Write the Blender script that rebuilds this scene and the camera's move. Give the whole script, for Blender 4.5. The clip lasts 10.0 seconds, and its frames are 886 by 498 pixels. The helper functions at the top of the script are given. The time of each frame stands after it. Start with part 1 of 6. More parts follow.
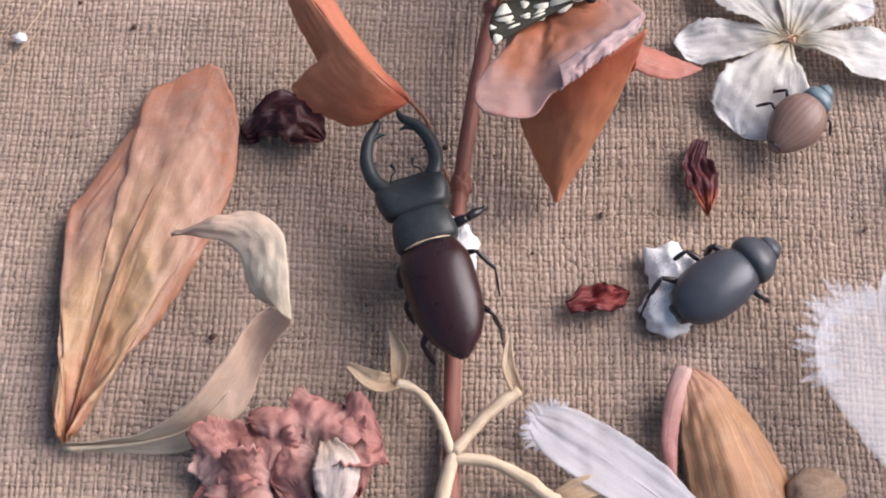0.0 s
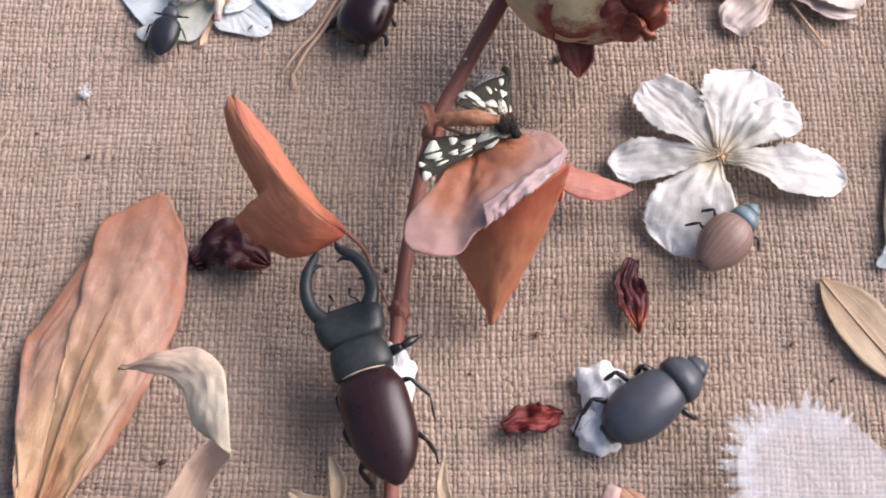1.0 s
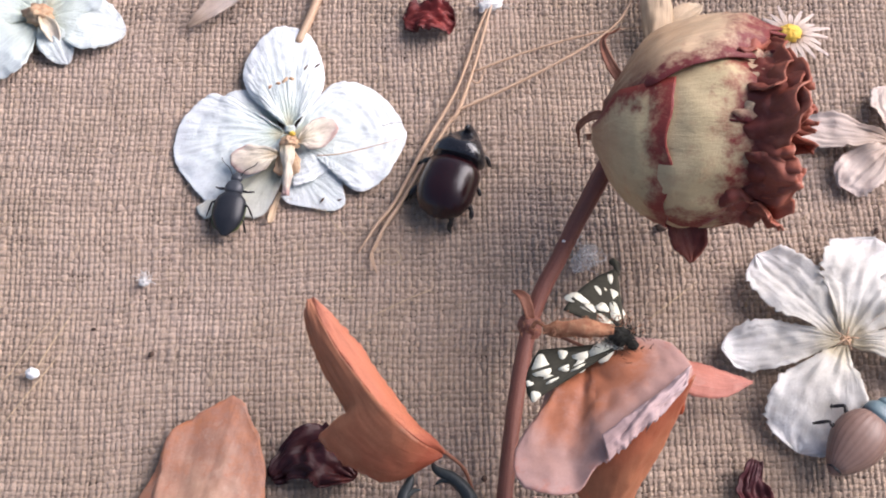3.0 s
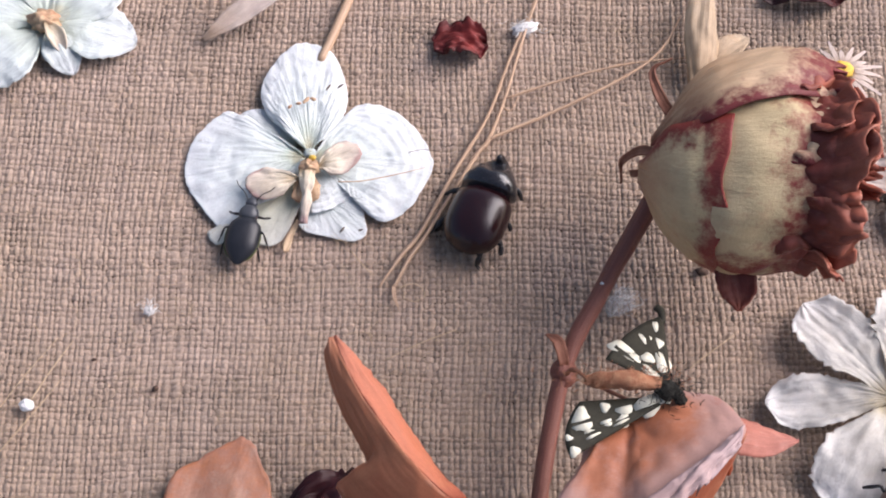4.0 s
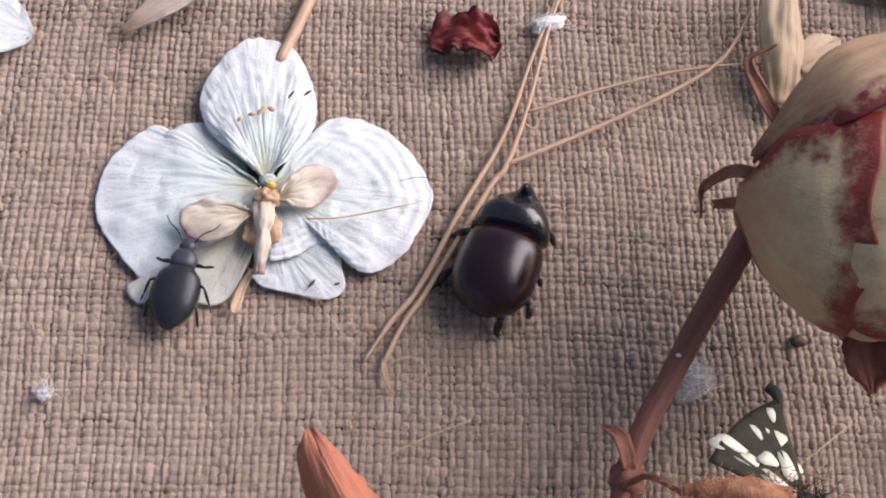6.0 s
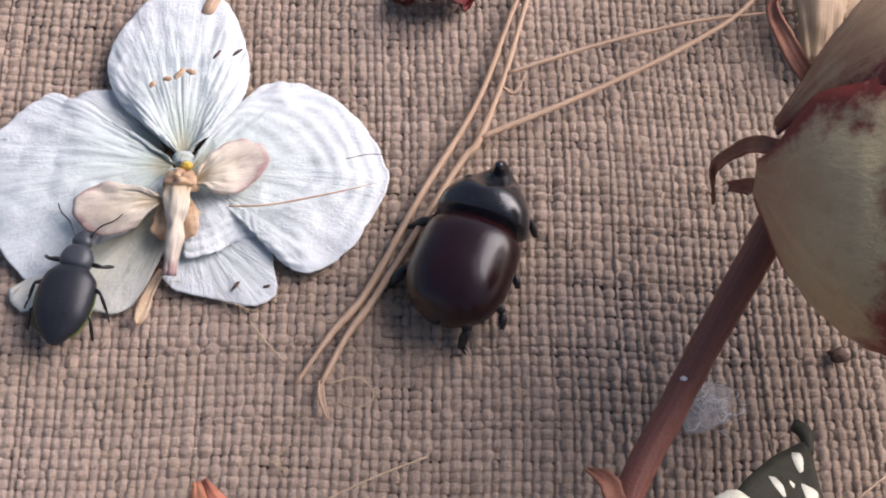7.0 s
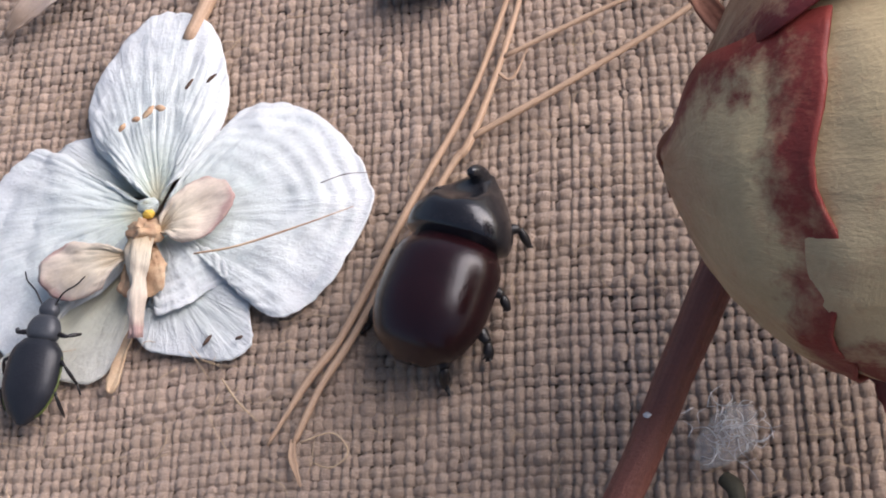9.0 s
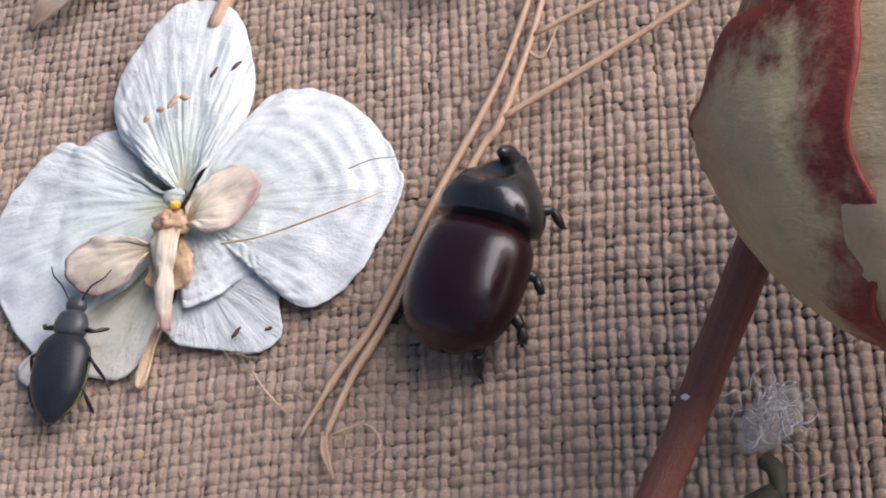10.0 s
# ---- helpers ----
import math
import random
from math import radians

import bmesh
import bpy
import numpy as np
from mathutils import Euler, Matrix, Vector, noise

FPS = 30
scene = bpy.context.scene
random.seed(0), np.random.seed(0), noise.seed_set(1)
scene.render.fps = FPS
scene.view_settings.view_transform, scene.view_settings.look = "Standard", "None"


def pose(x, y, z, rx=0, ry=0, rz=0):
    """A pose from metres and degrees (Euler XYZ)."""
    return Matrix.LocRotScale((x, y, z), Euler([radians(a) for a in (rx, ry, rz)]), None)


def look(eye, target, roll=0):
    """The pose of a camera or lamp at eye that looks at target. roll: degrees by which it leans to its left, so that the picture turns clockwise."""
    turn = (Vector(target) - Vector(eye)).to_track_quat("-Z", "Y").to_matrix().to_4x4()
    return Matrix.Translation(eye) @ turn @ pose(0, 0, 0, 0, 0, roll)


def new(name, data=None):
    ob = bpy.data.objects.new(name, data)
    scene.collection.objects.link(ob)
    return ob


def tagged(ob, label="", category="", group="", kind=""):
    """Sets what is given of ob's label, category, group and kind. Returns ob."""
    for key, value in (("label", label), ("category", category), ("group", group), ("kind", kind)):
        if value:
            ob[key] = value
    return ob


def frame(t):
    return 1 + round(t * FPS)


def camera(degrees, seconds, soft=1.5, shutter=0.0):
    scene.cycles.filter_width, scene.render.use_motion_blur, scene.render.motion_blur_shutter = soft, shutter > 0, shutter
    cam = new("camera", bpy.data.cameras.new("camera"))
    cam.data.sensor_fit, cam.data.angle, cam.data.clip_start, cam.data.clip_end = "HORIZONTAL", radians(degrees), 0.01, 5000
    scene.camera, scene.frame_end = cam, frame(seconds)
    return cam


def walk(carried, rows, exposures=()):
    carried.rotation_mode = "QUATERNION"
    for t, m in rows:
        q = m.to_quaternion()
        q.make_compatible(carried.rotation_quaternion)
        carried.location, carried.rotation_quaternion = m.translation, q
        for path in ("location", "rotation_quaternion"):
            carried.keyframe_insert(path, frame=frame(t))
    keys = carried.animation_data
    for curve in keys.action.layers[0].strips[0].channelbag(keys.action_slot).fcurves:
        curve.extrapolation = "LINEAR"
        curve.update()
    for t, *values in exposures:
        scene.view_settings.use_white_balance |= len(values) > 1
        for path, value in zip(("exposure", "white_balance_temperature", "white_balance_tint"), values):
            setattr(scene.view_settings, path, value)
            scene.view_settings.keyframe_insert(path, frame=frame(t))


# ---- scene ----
cam = camera(30.0, 10.0, soft=1.9)
PATH = [
    (0, pose(0.00002, -0.10675, 0.41797, 25.425, -1.073, 1.111)),
    (0.5, pose(-0.00302, -0.09741, 0.40915, 26.447, -1.487, 0.542)),
    (0.8, look((-0.004, -0.094, 0.425), (0.037, 0.786, -1.370), 3.2)),
    (1, pose(0.02515, -0.08435, 0.44855, 25.714, 0.292, 0.544)),
    (1.5, pose(0.04555, -0.06582, 0.44273, 26.323, 2.518, -1.935)),
    (2, pose(0.03242, -0.05279, 0.42075, 27.059, 2.714, -2.628)),
    (2.5, pose(0.01658, -0.02973, 0.41972, 25.934, 1.940, -1.276)),
    (3, pose(-0.00004, -0.00956, 0.43455, 25.032, 1.160, -0.699)),
    (3.2, pose(-0.00496, -0.01280, 0.43535, 25.718, 0.731, -0.122)),
    (4.5, pose(-0.01866, 0.02467, 0.38667, 25.723, -1.105, 0.617)),
    (5, pose(-0.02306, 0.03673, 0.35746, 26.552, -1.795, 0.148)),
    (5.2, pose(-0.03886, 0.04288, 0.33231, 27.597, -3.616, -0.834)),
    (6.3, pose(-0.03604, 0.05875, 0.28551, 29.205, -3.891, -0.718)),
    (6.5, pose(-0.03726, 0.06634, 0.26969, 29.263, -4.124, -1.031)),
    (7, pose(-0.01517, 0.08678, 0.24481, 28.117, -1.813, 0.025)),
    (7.5, pose(-0.01716, 0.08615, 0.24690, 28.257, -1.823, -0.186)),
    (8, pose(-0.00993, 0.10274, 0.21805, 28.342, -1.107, 0.275)),
    (8.5, pose(0.03625, 0.11304, 0.20864, 26.552, 6.327, -0.343)),
    (9, pose(0.05736, 0.11493, 0.21046, 26.215, 16.090, 1.416)),
    (9.5, pose(0.05788, 0.11436, 0.20768, 25.958, 18.620, 1.295)),
    (10, pose(0.05879, 0.11579, 0.20290, 26.124, 18.429, 1.081)),
]
walk(cam, PATH, exposures=((0.0, 0.42, 6330, 13), (1.5, 0.58, 6300, 13), (3.0, 0.52, 6300, 13), (5.0, 0.28, 6400, 15), (7.0, 0.24, 6350, 14), (10.0, 0.18, 6330, 12)))

# ---- light: soft daylight from a window side, up and to the right of the cloth ----
SUN_EL, SUN_AZ = radians(40), radians(70)   # azimuth counted from +y towards +x
world = bpy.data.worlds.new("overcast_sky")
scene.world = world
world.use_nodes = True
wn = world.node_tree.nodes
sky = wn.new("ShaderNodeTexSky")
sky.sky_type, sky.sun_disc = "NISHITA", False
sky.sun_elevation, sky.sun_rotation = SUN_EL, SUN_AZ
sky.air_density, sky.dust_density = 1.0, 4.0
wn["Background"].inputs["Strength"].default_value = 0.12
world.node_tree.links.new(sky.outputs["Color"], wn["Background"].inputs["Color"])
sun_data = bpy.data.lights.new("sun", "SUN")
sun_data.energy, sun_data.angle, sun_data.color = 3.9, radians(54), (1.0, 0.945, 0.985)
sun = new("sun", sun_data)
sun.matrix_world = look((0.5 * math.sin(SUN_AZ) * math.cos(SUN_EL), 0.15 + 0.5 * math.cos(SUN_AZ) * math.cos(SUN_EL), 0.5 * math.sin(SUN_EL)), (0, 0.15, 0))

# ---- materials ----
CM = 0.01


class Nodes:
    """Short hand for a node material."""

    def __init__(self, name):
        self.mat = bpy.data.materials.new(name)
        self.mat.use_nodes = True
        self.t = self.mat.node_tree
        self.bsdf = self.t.nodes["Principled BSDF"]
        self.out = self.t.nodes["Material Output"]

    def add(self, kind, **values):
        n = self.t.nodes.new(kind)
        for k, v in values.items():
            n.inputs[k].default_value = v
        return n

    def link(self, a, b):
        self.t.links.new(a, b)

    def coords(self, which="Object"):
        return self.add("ShaderNodeTexCoord").outputs[which]

    def noise(self, vec, scale, detail=4.0, rough=0.6, dist=0.0):
        n = self.add("ShaderNodeTexNoise", Scale=scale, Detail=detail, Roughness=rough, Distortion=dist)
        self.link(vec, n.inputs["Vector"])
        return n.outputs["Fac"]

    def stretch(self, vec, sx, sy, sz):
        n = self.add("ShaderNodeVectorMath")
        n.operation = "MULTIPLY"
        self.link(vec, n.inputs[0])
        n.inputs[1].default_value = (sx, sy, sz)
        return n.outputs["Vector"]

    def math(self, op, a, b=0.0, clamp=False):
        n = self.add("ShaderNodeMath")
        n.operation, n.use_clamp = op, clamp
        for i, v in enumerate((a, b)):
            if isinstance(v, (int, float)):
                n.inputs[i].default_value = v
            else:
                self.link(v, n.inputs[i])
        return n.outputs[0]

    def ramp(self, fac, stops):
        n = self.add("ShaderNodeValToRGB")
        e = n.color_ramp.elements
        while len(e) < len(stops):
            e.new(0.5)
        for el, (p, c) in zip(e, stops):
            el.position, el.color = p, (*c, 1)
        self.link(fac, n.inputs["Fac"])
        return n.outputs["Color"]

    def mix(self, fac, a, b, how="MIX"):
        n = self.add("ShaderNodeMix")
        n.data_type, n.blend_type = "RGBA", how
        for sock, v in ((n.inputs[0], fac), (n.inputs[6], a), (n.inputs[7], b)):
            if isinstance(v, (int, float)):
                sock.default_value = v
            elif isinstance(v, tuple):
                sock.default_value = (*v, 1)
            else:
                self.link(v, sock)
        return n.outputs[2]

    def bump(self, height, strength, distance):
        n = self.add("ShaderNodeBump", Strength=strength, Distance=distance)
        self.link(height, n.inputs["Height"])
        self.link(n.outputs["Normal"], self.bsdf.inputs["Normal"])

    def done(self, color, rough, spec=0.4, coat=0.0, metal=0.0, sheen=0.0):
        b = self.bsdf.inputs
        for sock, v in ((b["Base Color"], color), (b["Roughness"], rough)):
            if isinstance(v, (int, float)):
                sock.default_value = v
            elif isinstance(v, tuple):
                sock.default_value = (*v, 1)
            else:
                self.link(v, sock)
        b["Specular IOR Level"].default_value = spec
        b["Coat Weight"].default_value, b["Coat Roughness"].default_value = coat, 0.15
        b["Metallic"].default_value = metal
        b["Sheen Weight"].default_value = sheen
        return self.mat


def petal_mat(name, stops, edge=None, edge_at=0.75, vein=0.35, vein_scale=26.0, blotch=None, blotch_amount=0.5, rough=0.6, thin=0.3, seed=0.0, relief=0.4, clear=0.0):
    """A dried petal or leaf: colours along its length, a tinted rim, fibres along it, stains, a thin see-through share."""
    m = Nodes(name)
    uv, ob = m.coords("UV"), m.coords("Object")
    sep = m.add("ShaderNodeSeparateXYZ")
    m.link(uv, sep.inputs[0])
    broad = m.noise(ob, 130.0, 4.0, 0.6)
    along = m.math("ADD", sep.outputs["X"], m.math("MULTIPLY", m.math("SUBTRACT", broad, 0.5), 0.5))
    color = m.ramp(along, stops)
    fibre = m.noise(m.stretch(uv, 2.2, vein_scale, 1.0), 1.0, 5.0, 0.65, 0.4)
    fine = m.noise(ob, 1500.0, 4.0, 0.7)
    if blotch:
        b = m.math("MULTIPLY", m.math("SUBTRACT", m.noise(ob, 190.0 + 40 * seed, 5.0, 0.7), 0.52), 5.0, True)
        color = m.mix(m.math("MULTIPLY", b, blotch_amount), color, blotch)
    if edge:
        side = m.math("MULTIPLY", m.math("ABSOLUTE", m.math("SUBTRACT", sep.outputs["Y"], 0.5)), 2.0)
        far = m.math("MAXIMUM", side, sep.outputs["X"])
        e = m.math("MULTIPLY", m.math("SUBTRACT", m.math("ADD", far, m.math("MULTIPLY", m.math("SUBTRACT", m.noise(ob, 260.0, 5.0, 0.7), 0.5), 0.85)), edge_at), 4.0, True)
        color = m.mix(e, color, edge)
    v = m.ramp(fibre, [(0.25, (1 - vein,) * 3), (0.7, (1.0, 1.0, 1.0))])
    color = m.mix(1.0, color, v, "MULTIPLY")
    color = m.mix(0.35, color, m.ramp(fine, [(0.3, (0.72,) * 3), (0.7, (1.0,) * 3)]), "MULTIPLY")
    m.bump(m.math("ADD", fibre, m.math("MULTIPLY", fine, 0.35)), relief, 0.0006)
    mat = m.done(color, rough, 0.3)
    if thin > 0:
        tr = m.add("ShaderNodeBsdfTranslucent")
        m.link(color, tr.inputs["Color"])
        mixer = m.add("ShaderNodeMixShader")
        mixer.inputs[0].default_value = thin
        m.link(m.bsdf.outputs[0], mixer.inputs[1])
        m.link(tr.outputs[0], mixer.inputs[2])
        m.link(mixer.outputs[0], m.out.inputs["Surface"])
        if clear > 0:
            hole = m.add("ShaderNodeBsdfTransparent")
            outer = m.add("ShaderNodeMixShader")
            m.link(m.math("MULTIPLY", m.ramp(m.noise(ob, 120.0, 4.0, 0.6), [(0.35, (0.0,) * 3), (0.65, (1.0,) * 3)]), clear), outer.inputs[0])
            m.link(mixer.outputs[0], outer.inputs[1])
            m.link(hole.outputs[0], outer.inputs[2])
            m.link(outer.outputs[0], m.out.inputs["Surface"])
    return mat


def shell_mat(name, dark, light, rough=0.28, dust=0.15, dust_color=(0.35, 0.33, 0.32), coat=0.3, striae=0.0):
    """Beetle shell: dark, more or less glossy, with fine pits, dust and optional lengthwise lines."""
    m = Nodes(name)
    ob, uv = m.coords("Object"), m.coords("UV")
    broad, pits = m.noise(ob, 160.0, 4.0, 0.6), m.noise(ob, 2600.0, 3.0, 0.7)
    color = m.mix(broad, dark, light)
    d = m.math("MULTIPLY", m.math("SUBTRACT", m.noise(ob, 420.0, 6.0, 0.75), 0.45), 4.0 * dust, True)
    color = m.mix(d, color, dust_color)
    height = pits
    if striae:
        w = m.add("ShaderNodeTexWave", Scale=striae, Distortion=0.6, Detail=1.0)
        w.bands_direction = "Y"
        m.link(uv, w.inputs["Vector"])
        height = m.math("ADD", m.math("MULTIPLY", pits, 0.5), w.outputs["Fac"])
        color = m.mix(0.14, color, w.outputs["Color"], "MULTIPLY")
    m.bump(height, 0.25, 0.0003)
    r = m.math("ADD", m.math("MULTIPLY", d, 0.4), m.math("ADD", rough, m.math("MULTIPLY", m.math("SUBTRACT", broad, 0.5), 0.2)))
    return m.done(color, r, 0.28, coat)


def plain_mat(name, a, b, scale=500.0, rough=0.7, relief=0.3, stretch=None, sheen=0.0, thin=0.0):
    """Two tones by noise, fine grain and a fine relief."""
    m = Nodes(name)
    vec = m.coords("UV" if stretch else "Object")
    if stretch:
        vec = m.stretch(vec, *stretch)
        scale = 1.0
    n = m.noise(vec, scale, 5.0, 0.65)
    fine = m.noise(m.coords("Object"), 2200.0, 3.0, 0.7)
    color = m.mix(m.ramp(n, [(0.3, (0.0,) * 3), (0.7, (1.0,) * 3)]), a, b)
    color = m.mix(0.4, color, m.ramp(fine, [(0.3, (0.65,) * 3), (0.7, (1.0,) * 3)]), "MULTIPLY")
    m.bump(m.math("ADD", n, fine), relief, 0.0004)
    mat = m.done(color, rough, 0.35, sheen=sheen)
    if thin:
        tr = m.add("ShaderNodeBsdfTransparent")
        mixer = m.add("ShaderNodeMixShader")
        mixer.inputs[0].default_value = thin
        m.link(m.bsdf.outputs[0], mixer.inputs[1])
        m.link(tr.outputs[0], mixer.inputs[2])
        m.link(mixer.outputs[0], m.out.inputs["Surface"])
    return mat


def burlap_mat(name, gain):
    m = Nodes(name)
    ob = m.coords("Object")
    broad, mid = m.noise(ob, 14.0, 4.0, 0.6), m.noise(ob, 90.0, 5.0, 0.65)
    fibre = m.noise(m.stretch(m.coords("UV"), 1.6, 8.0, 1.0), 1.0, 5.0, 0.75)
    fine = m.noise(ob, 1800.0, 4.0, 0.7)
    c = m.mix(m.ramp(broad, [(0.35, (0,) * 3), (0.65, (1,) * 3)]), (0.50 * gain, 0.365 * gain, 0.265 * gain), (0.57 * gain, 0.43 * gain, 0.345 * gain))
    c = m.mix(m.ramp(mid, [(0.35, (0,) * 3), (0.75, (0.6,) * 3)]), c, (0.42 * gain, 0.31 * gain, 0.22 * gain))
    island = m.add("ShaderNodeNewGeometry").outputs["Random Per Island"]
    c = m.mix(0.5, c, m.ramp(island, [(0.0, (0.72,) * 3), (1.0, (1.1,) * 3)]), "MULTIPLY")
    c = m.mix(0.7, c, m.ramp(fibre, [(0.3, (0.55,) * 3), (0.65, (1.1,) * 3)]), "MULTIPLY")
    c = m.mix(0.5, c, m.ramp(fine, [(0.3, (0.6,) * 3), (0.65, (1.0,) * 3)]), "MULTIPLY")
    spot = m.math("MULTIPLY", m.math("SUBTRACT", m.noise(ob, 210.0, 3.0, 0.6), 0.72), 12.0, True)
    c = m.mix(spot, c, (0.09, 0.05, 0.03))
    m.bump(m.math("ADD", fibre, fine), 0.9, 0.0006)
    return m.done(c, 0.85, 0.2, sheen=0.15)


# ---- geometry helpers (all lengths below in centimetres) ----
def curve(points, n):
    """A smooth line through the points, n samples."""
    p = np.array(points, float)
    if len(p) == 2:
        return p[0] + (p[1] - p[0]) * np.linspace(0, 1, n)[:, None]
    q = np.vstack([2 * p[0] - p[1], p, 2 * p[-1] - p[-2]])
    s = np.linspace(0, len(p) - 1 - 1e-9, n)
    i = s.astype(int)
    f = (s - i)[:, None]
    a, b, c, d = q[i], q[i + 1], q[i + 2], q[i + 3]
    return 0.5 * (2 * b + (c - a) * f + (2 * a - 5 * b + 4 * c - d) * f**2 + (3 * b - a - 3 * c + d) * f**3)


def profile(values, n):
    v = np.array(values, float)
    return curve(np.stack([v, v * 0, v * 0], 1), n)[:, 0]


def mesh_of(name, verts, faces, uv=None, smooth=True):
    me = bpy.data.meshes.new(name)
    me.from_pydata((np.asarray(verts, float) * CM).tolist(), [], faces)
    if uv is not None:
        lay = me.uv_layers.new(name="UVMap")
        idx = np.empty(len(me.loops), dtype=np.int32)
        me.loops.foreach_get("vertex_index", idx)
        lay.data.foreach_set("uv", np.asarray(uv, np.float32)[idx].ravel())
    if smooth:
        me.polygons.foreach_set("use_smooth", [True] * len(me.polygons))
    me.update()
    return me


def link(name, me, material, parent=None, label=""):
    ob = new(name, me)
    me.materials.append(material)
    if parent is not None:
        ob.parent = parent
        ob.matrix_parent_inverse = parent.matrix_basis.inverted()
    if label:
        ob["label"] = label
    return ob


def thing(name, place, label, category, group=""):
    """An Empty at the base of a thing."""
    ob = new(name)
    ob.empty_display_size = 0.005
    ob.matrix_basis = Matrix.Translation(Vector(place) * CM)
    return tagged(ob, label, category, group)


def unit(v):
    return v / np.maximum(np.linalg.norm(v, axis=-1, keepdims=True), 1e-9)


def grid_solid(P, N, thick, closed_u=False):
    """Verts, faces and uv of a thin closed sheet round the grid P (nu, nv, 3) with normals N."""
    nu, nv = P.shape[:2]
    top, bot = (P + N * thick / 2).reshape(-1, 3), (P - N * thick / 2).reshape(-1, 3)
    k, faces = nu * nv, []
    for i in range(nu - 1):
        for j in range(nv - 1):
            a, b, c, d = i * nv + j, i * nv + j + 1, (i + 1) * nv + j + 1, (i + 1) * nv + j
            faces.append((a, b, c, d))
            faces.append((k + a, k + d, k + c, k + b))
    rim = [i * nv for i in range(nu)] + [(nu - 1) * nv + j for j in range(1, nv)] + [i * nv + nv - 1 for i in range(nu - 2, -1, -1)] + [j for j in range(nv - 2, 0, -1)]
    for a, b in zip(rim, rim[1:] + rim[:1]):
        faces.append((a, b, k + b, k + a))
    u, v = np.meshgrid(np.linspace(0, 1, nu), np.linspace(0, 1, nv), indexing="ij")
    uv = np.stack([u.ravel(), v.ravel()], 1)
    return np.vstack([top, bot]), faces, np.vstack([uv, uv])


def bumpy(P, scale, seed):
    return np.array([noise.noise(Vector(p) * scale + Vector((seed, seed * 1.7, 3.1))) for p in P.reshape(-1, 3)]).reshape(P.shape[:-1])


def petal(name, material, parent, spine, left, right, roll=(0, 0), cup=0.0, fold=0.0, wrinkle=0.05, ruffle=0.0, ragged=0.06, thick=0.03, nu=30, nv=17, seed=1.0, floor=0.07, label="", freq=7.0, furrow=1.0, crease=0.7):
    """A petal, leaf or sepal along a spine; left and right are half widths on its way, roll leans it, cup bends its sides up,
    fold drops them, wrinkle makes furrows along it, ruffle waves its rim."""
    grow = 1 - (1 - np.linspace(0, 1, nu)) ** 1.35
    dense = curve(spine, 240)
    C = np.stack([np.interp(grow, np.linspace(0, 1, 240), dense[:, k]) for k in range(3)], 1)
    T = unit(np.gradient(C, axis=0))
    S0 = unit(np.cross(T, (0, 0, 1.0)))
    N0 = np.cross(S0, T)
    r = np.radians(np.interp(grow, np.linspace(0, 1, 120), profile(roll, 120)))[:, None]
    S, N = np.cos(r) * S0 + np.sin(r) * N0, -np.sin(r) * S0 + np.cos(r) * N0
    blunt = np.sqrt(np.clip(1 - np.clip((grow - 0.74) / 0.26, 0, 1) ** 2.6, 0, 1))
    wl, wr = (np.maximum(np.interp(grow, np.linspace(0, 1, 120), profile(q, 120)) * (blunt if q[-1] > 0.09 else 1.0), 0.01) for q in (left, right))
    rag = np.array([1 + ragged * (noise.noise((i * 0.9, seed, 0)) + 0.6 * noise.noise((i * 2.3, seed, 5))) for i in range(nu)])
    rag2 = np.array([1 + ragged * (noise.noise((i * 0.9, seed, 9)) + 0.6 * noise.noise((i * 2.3, seed, 14))) for i in range(nu)])
    v = np.linspace(-1, 1, nv)
    w = np.where(v[None] < 0, (wl * rag)[:, None], (wr * rag2)[:, None])
    off = w * v[None]
    a = np.abs(v)[None]
    u = grow[:, None]
    up = cup * w * a**2 - fold * w * a
    up = up + ruffle * a**2 * np.sin(u * freq * 2 * np.pi + seed + 2.0 * np.sign(v)[None])
    P = C[:, None] + S[:, None] * off[..., None] + N[:, None] * up[..., None]
    if wrinkle:
        K = np.stack([np.broadcast_to(u * 2.2, off.shape), np.broadcast_to(v[None] * 4.5, off.shape), 0 * off], -1)
        K2 = np.stack([np.broadcast_to(u * 6.5, off.shape), np.broadcast_to(v[None] * 9.5, off.shape), 0 * off], -1)
        P = P + N[:, None] * (wrinkle * (furrow * (0.9 * bumpy(K, 1.0, seed) + 0.55 * bumpy(K2, 1.0, seed + 4)) + 1.3 * bumpy(P, 1.1, seed) + crease * (0.5 - np.abs(bumpy(P, 1.9, seed + 7)) * 2.2)))[..., None]
    if floor is not None:
        P[..., 2] = np.where(P[..., 2] < floor, floor + 0.04 * np.tanh((P[..., 2] - floor)) + 0.02, P[..., 2])
    du, dv = np.gradient(P, axis=0), np.gradient(P, axis=1)
    normal = unit(np.cross(dv, du))
    verts, faces, uv = grid_solid(P, normal, thick)
    return link(name, mesh_of(name, verts, faces, uv), material, parent, label)


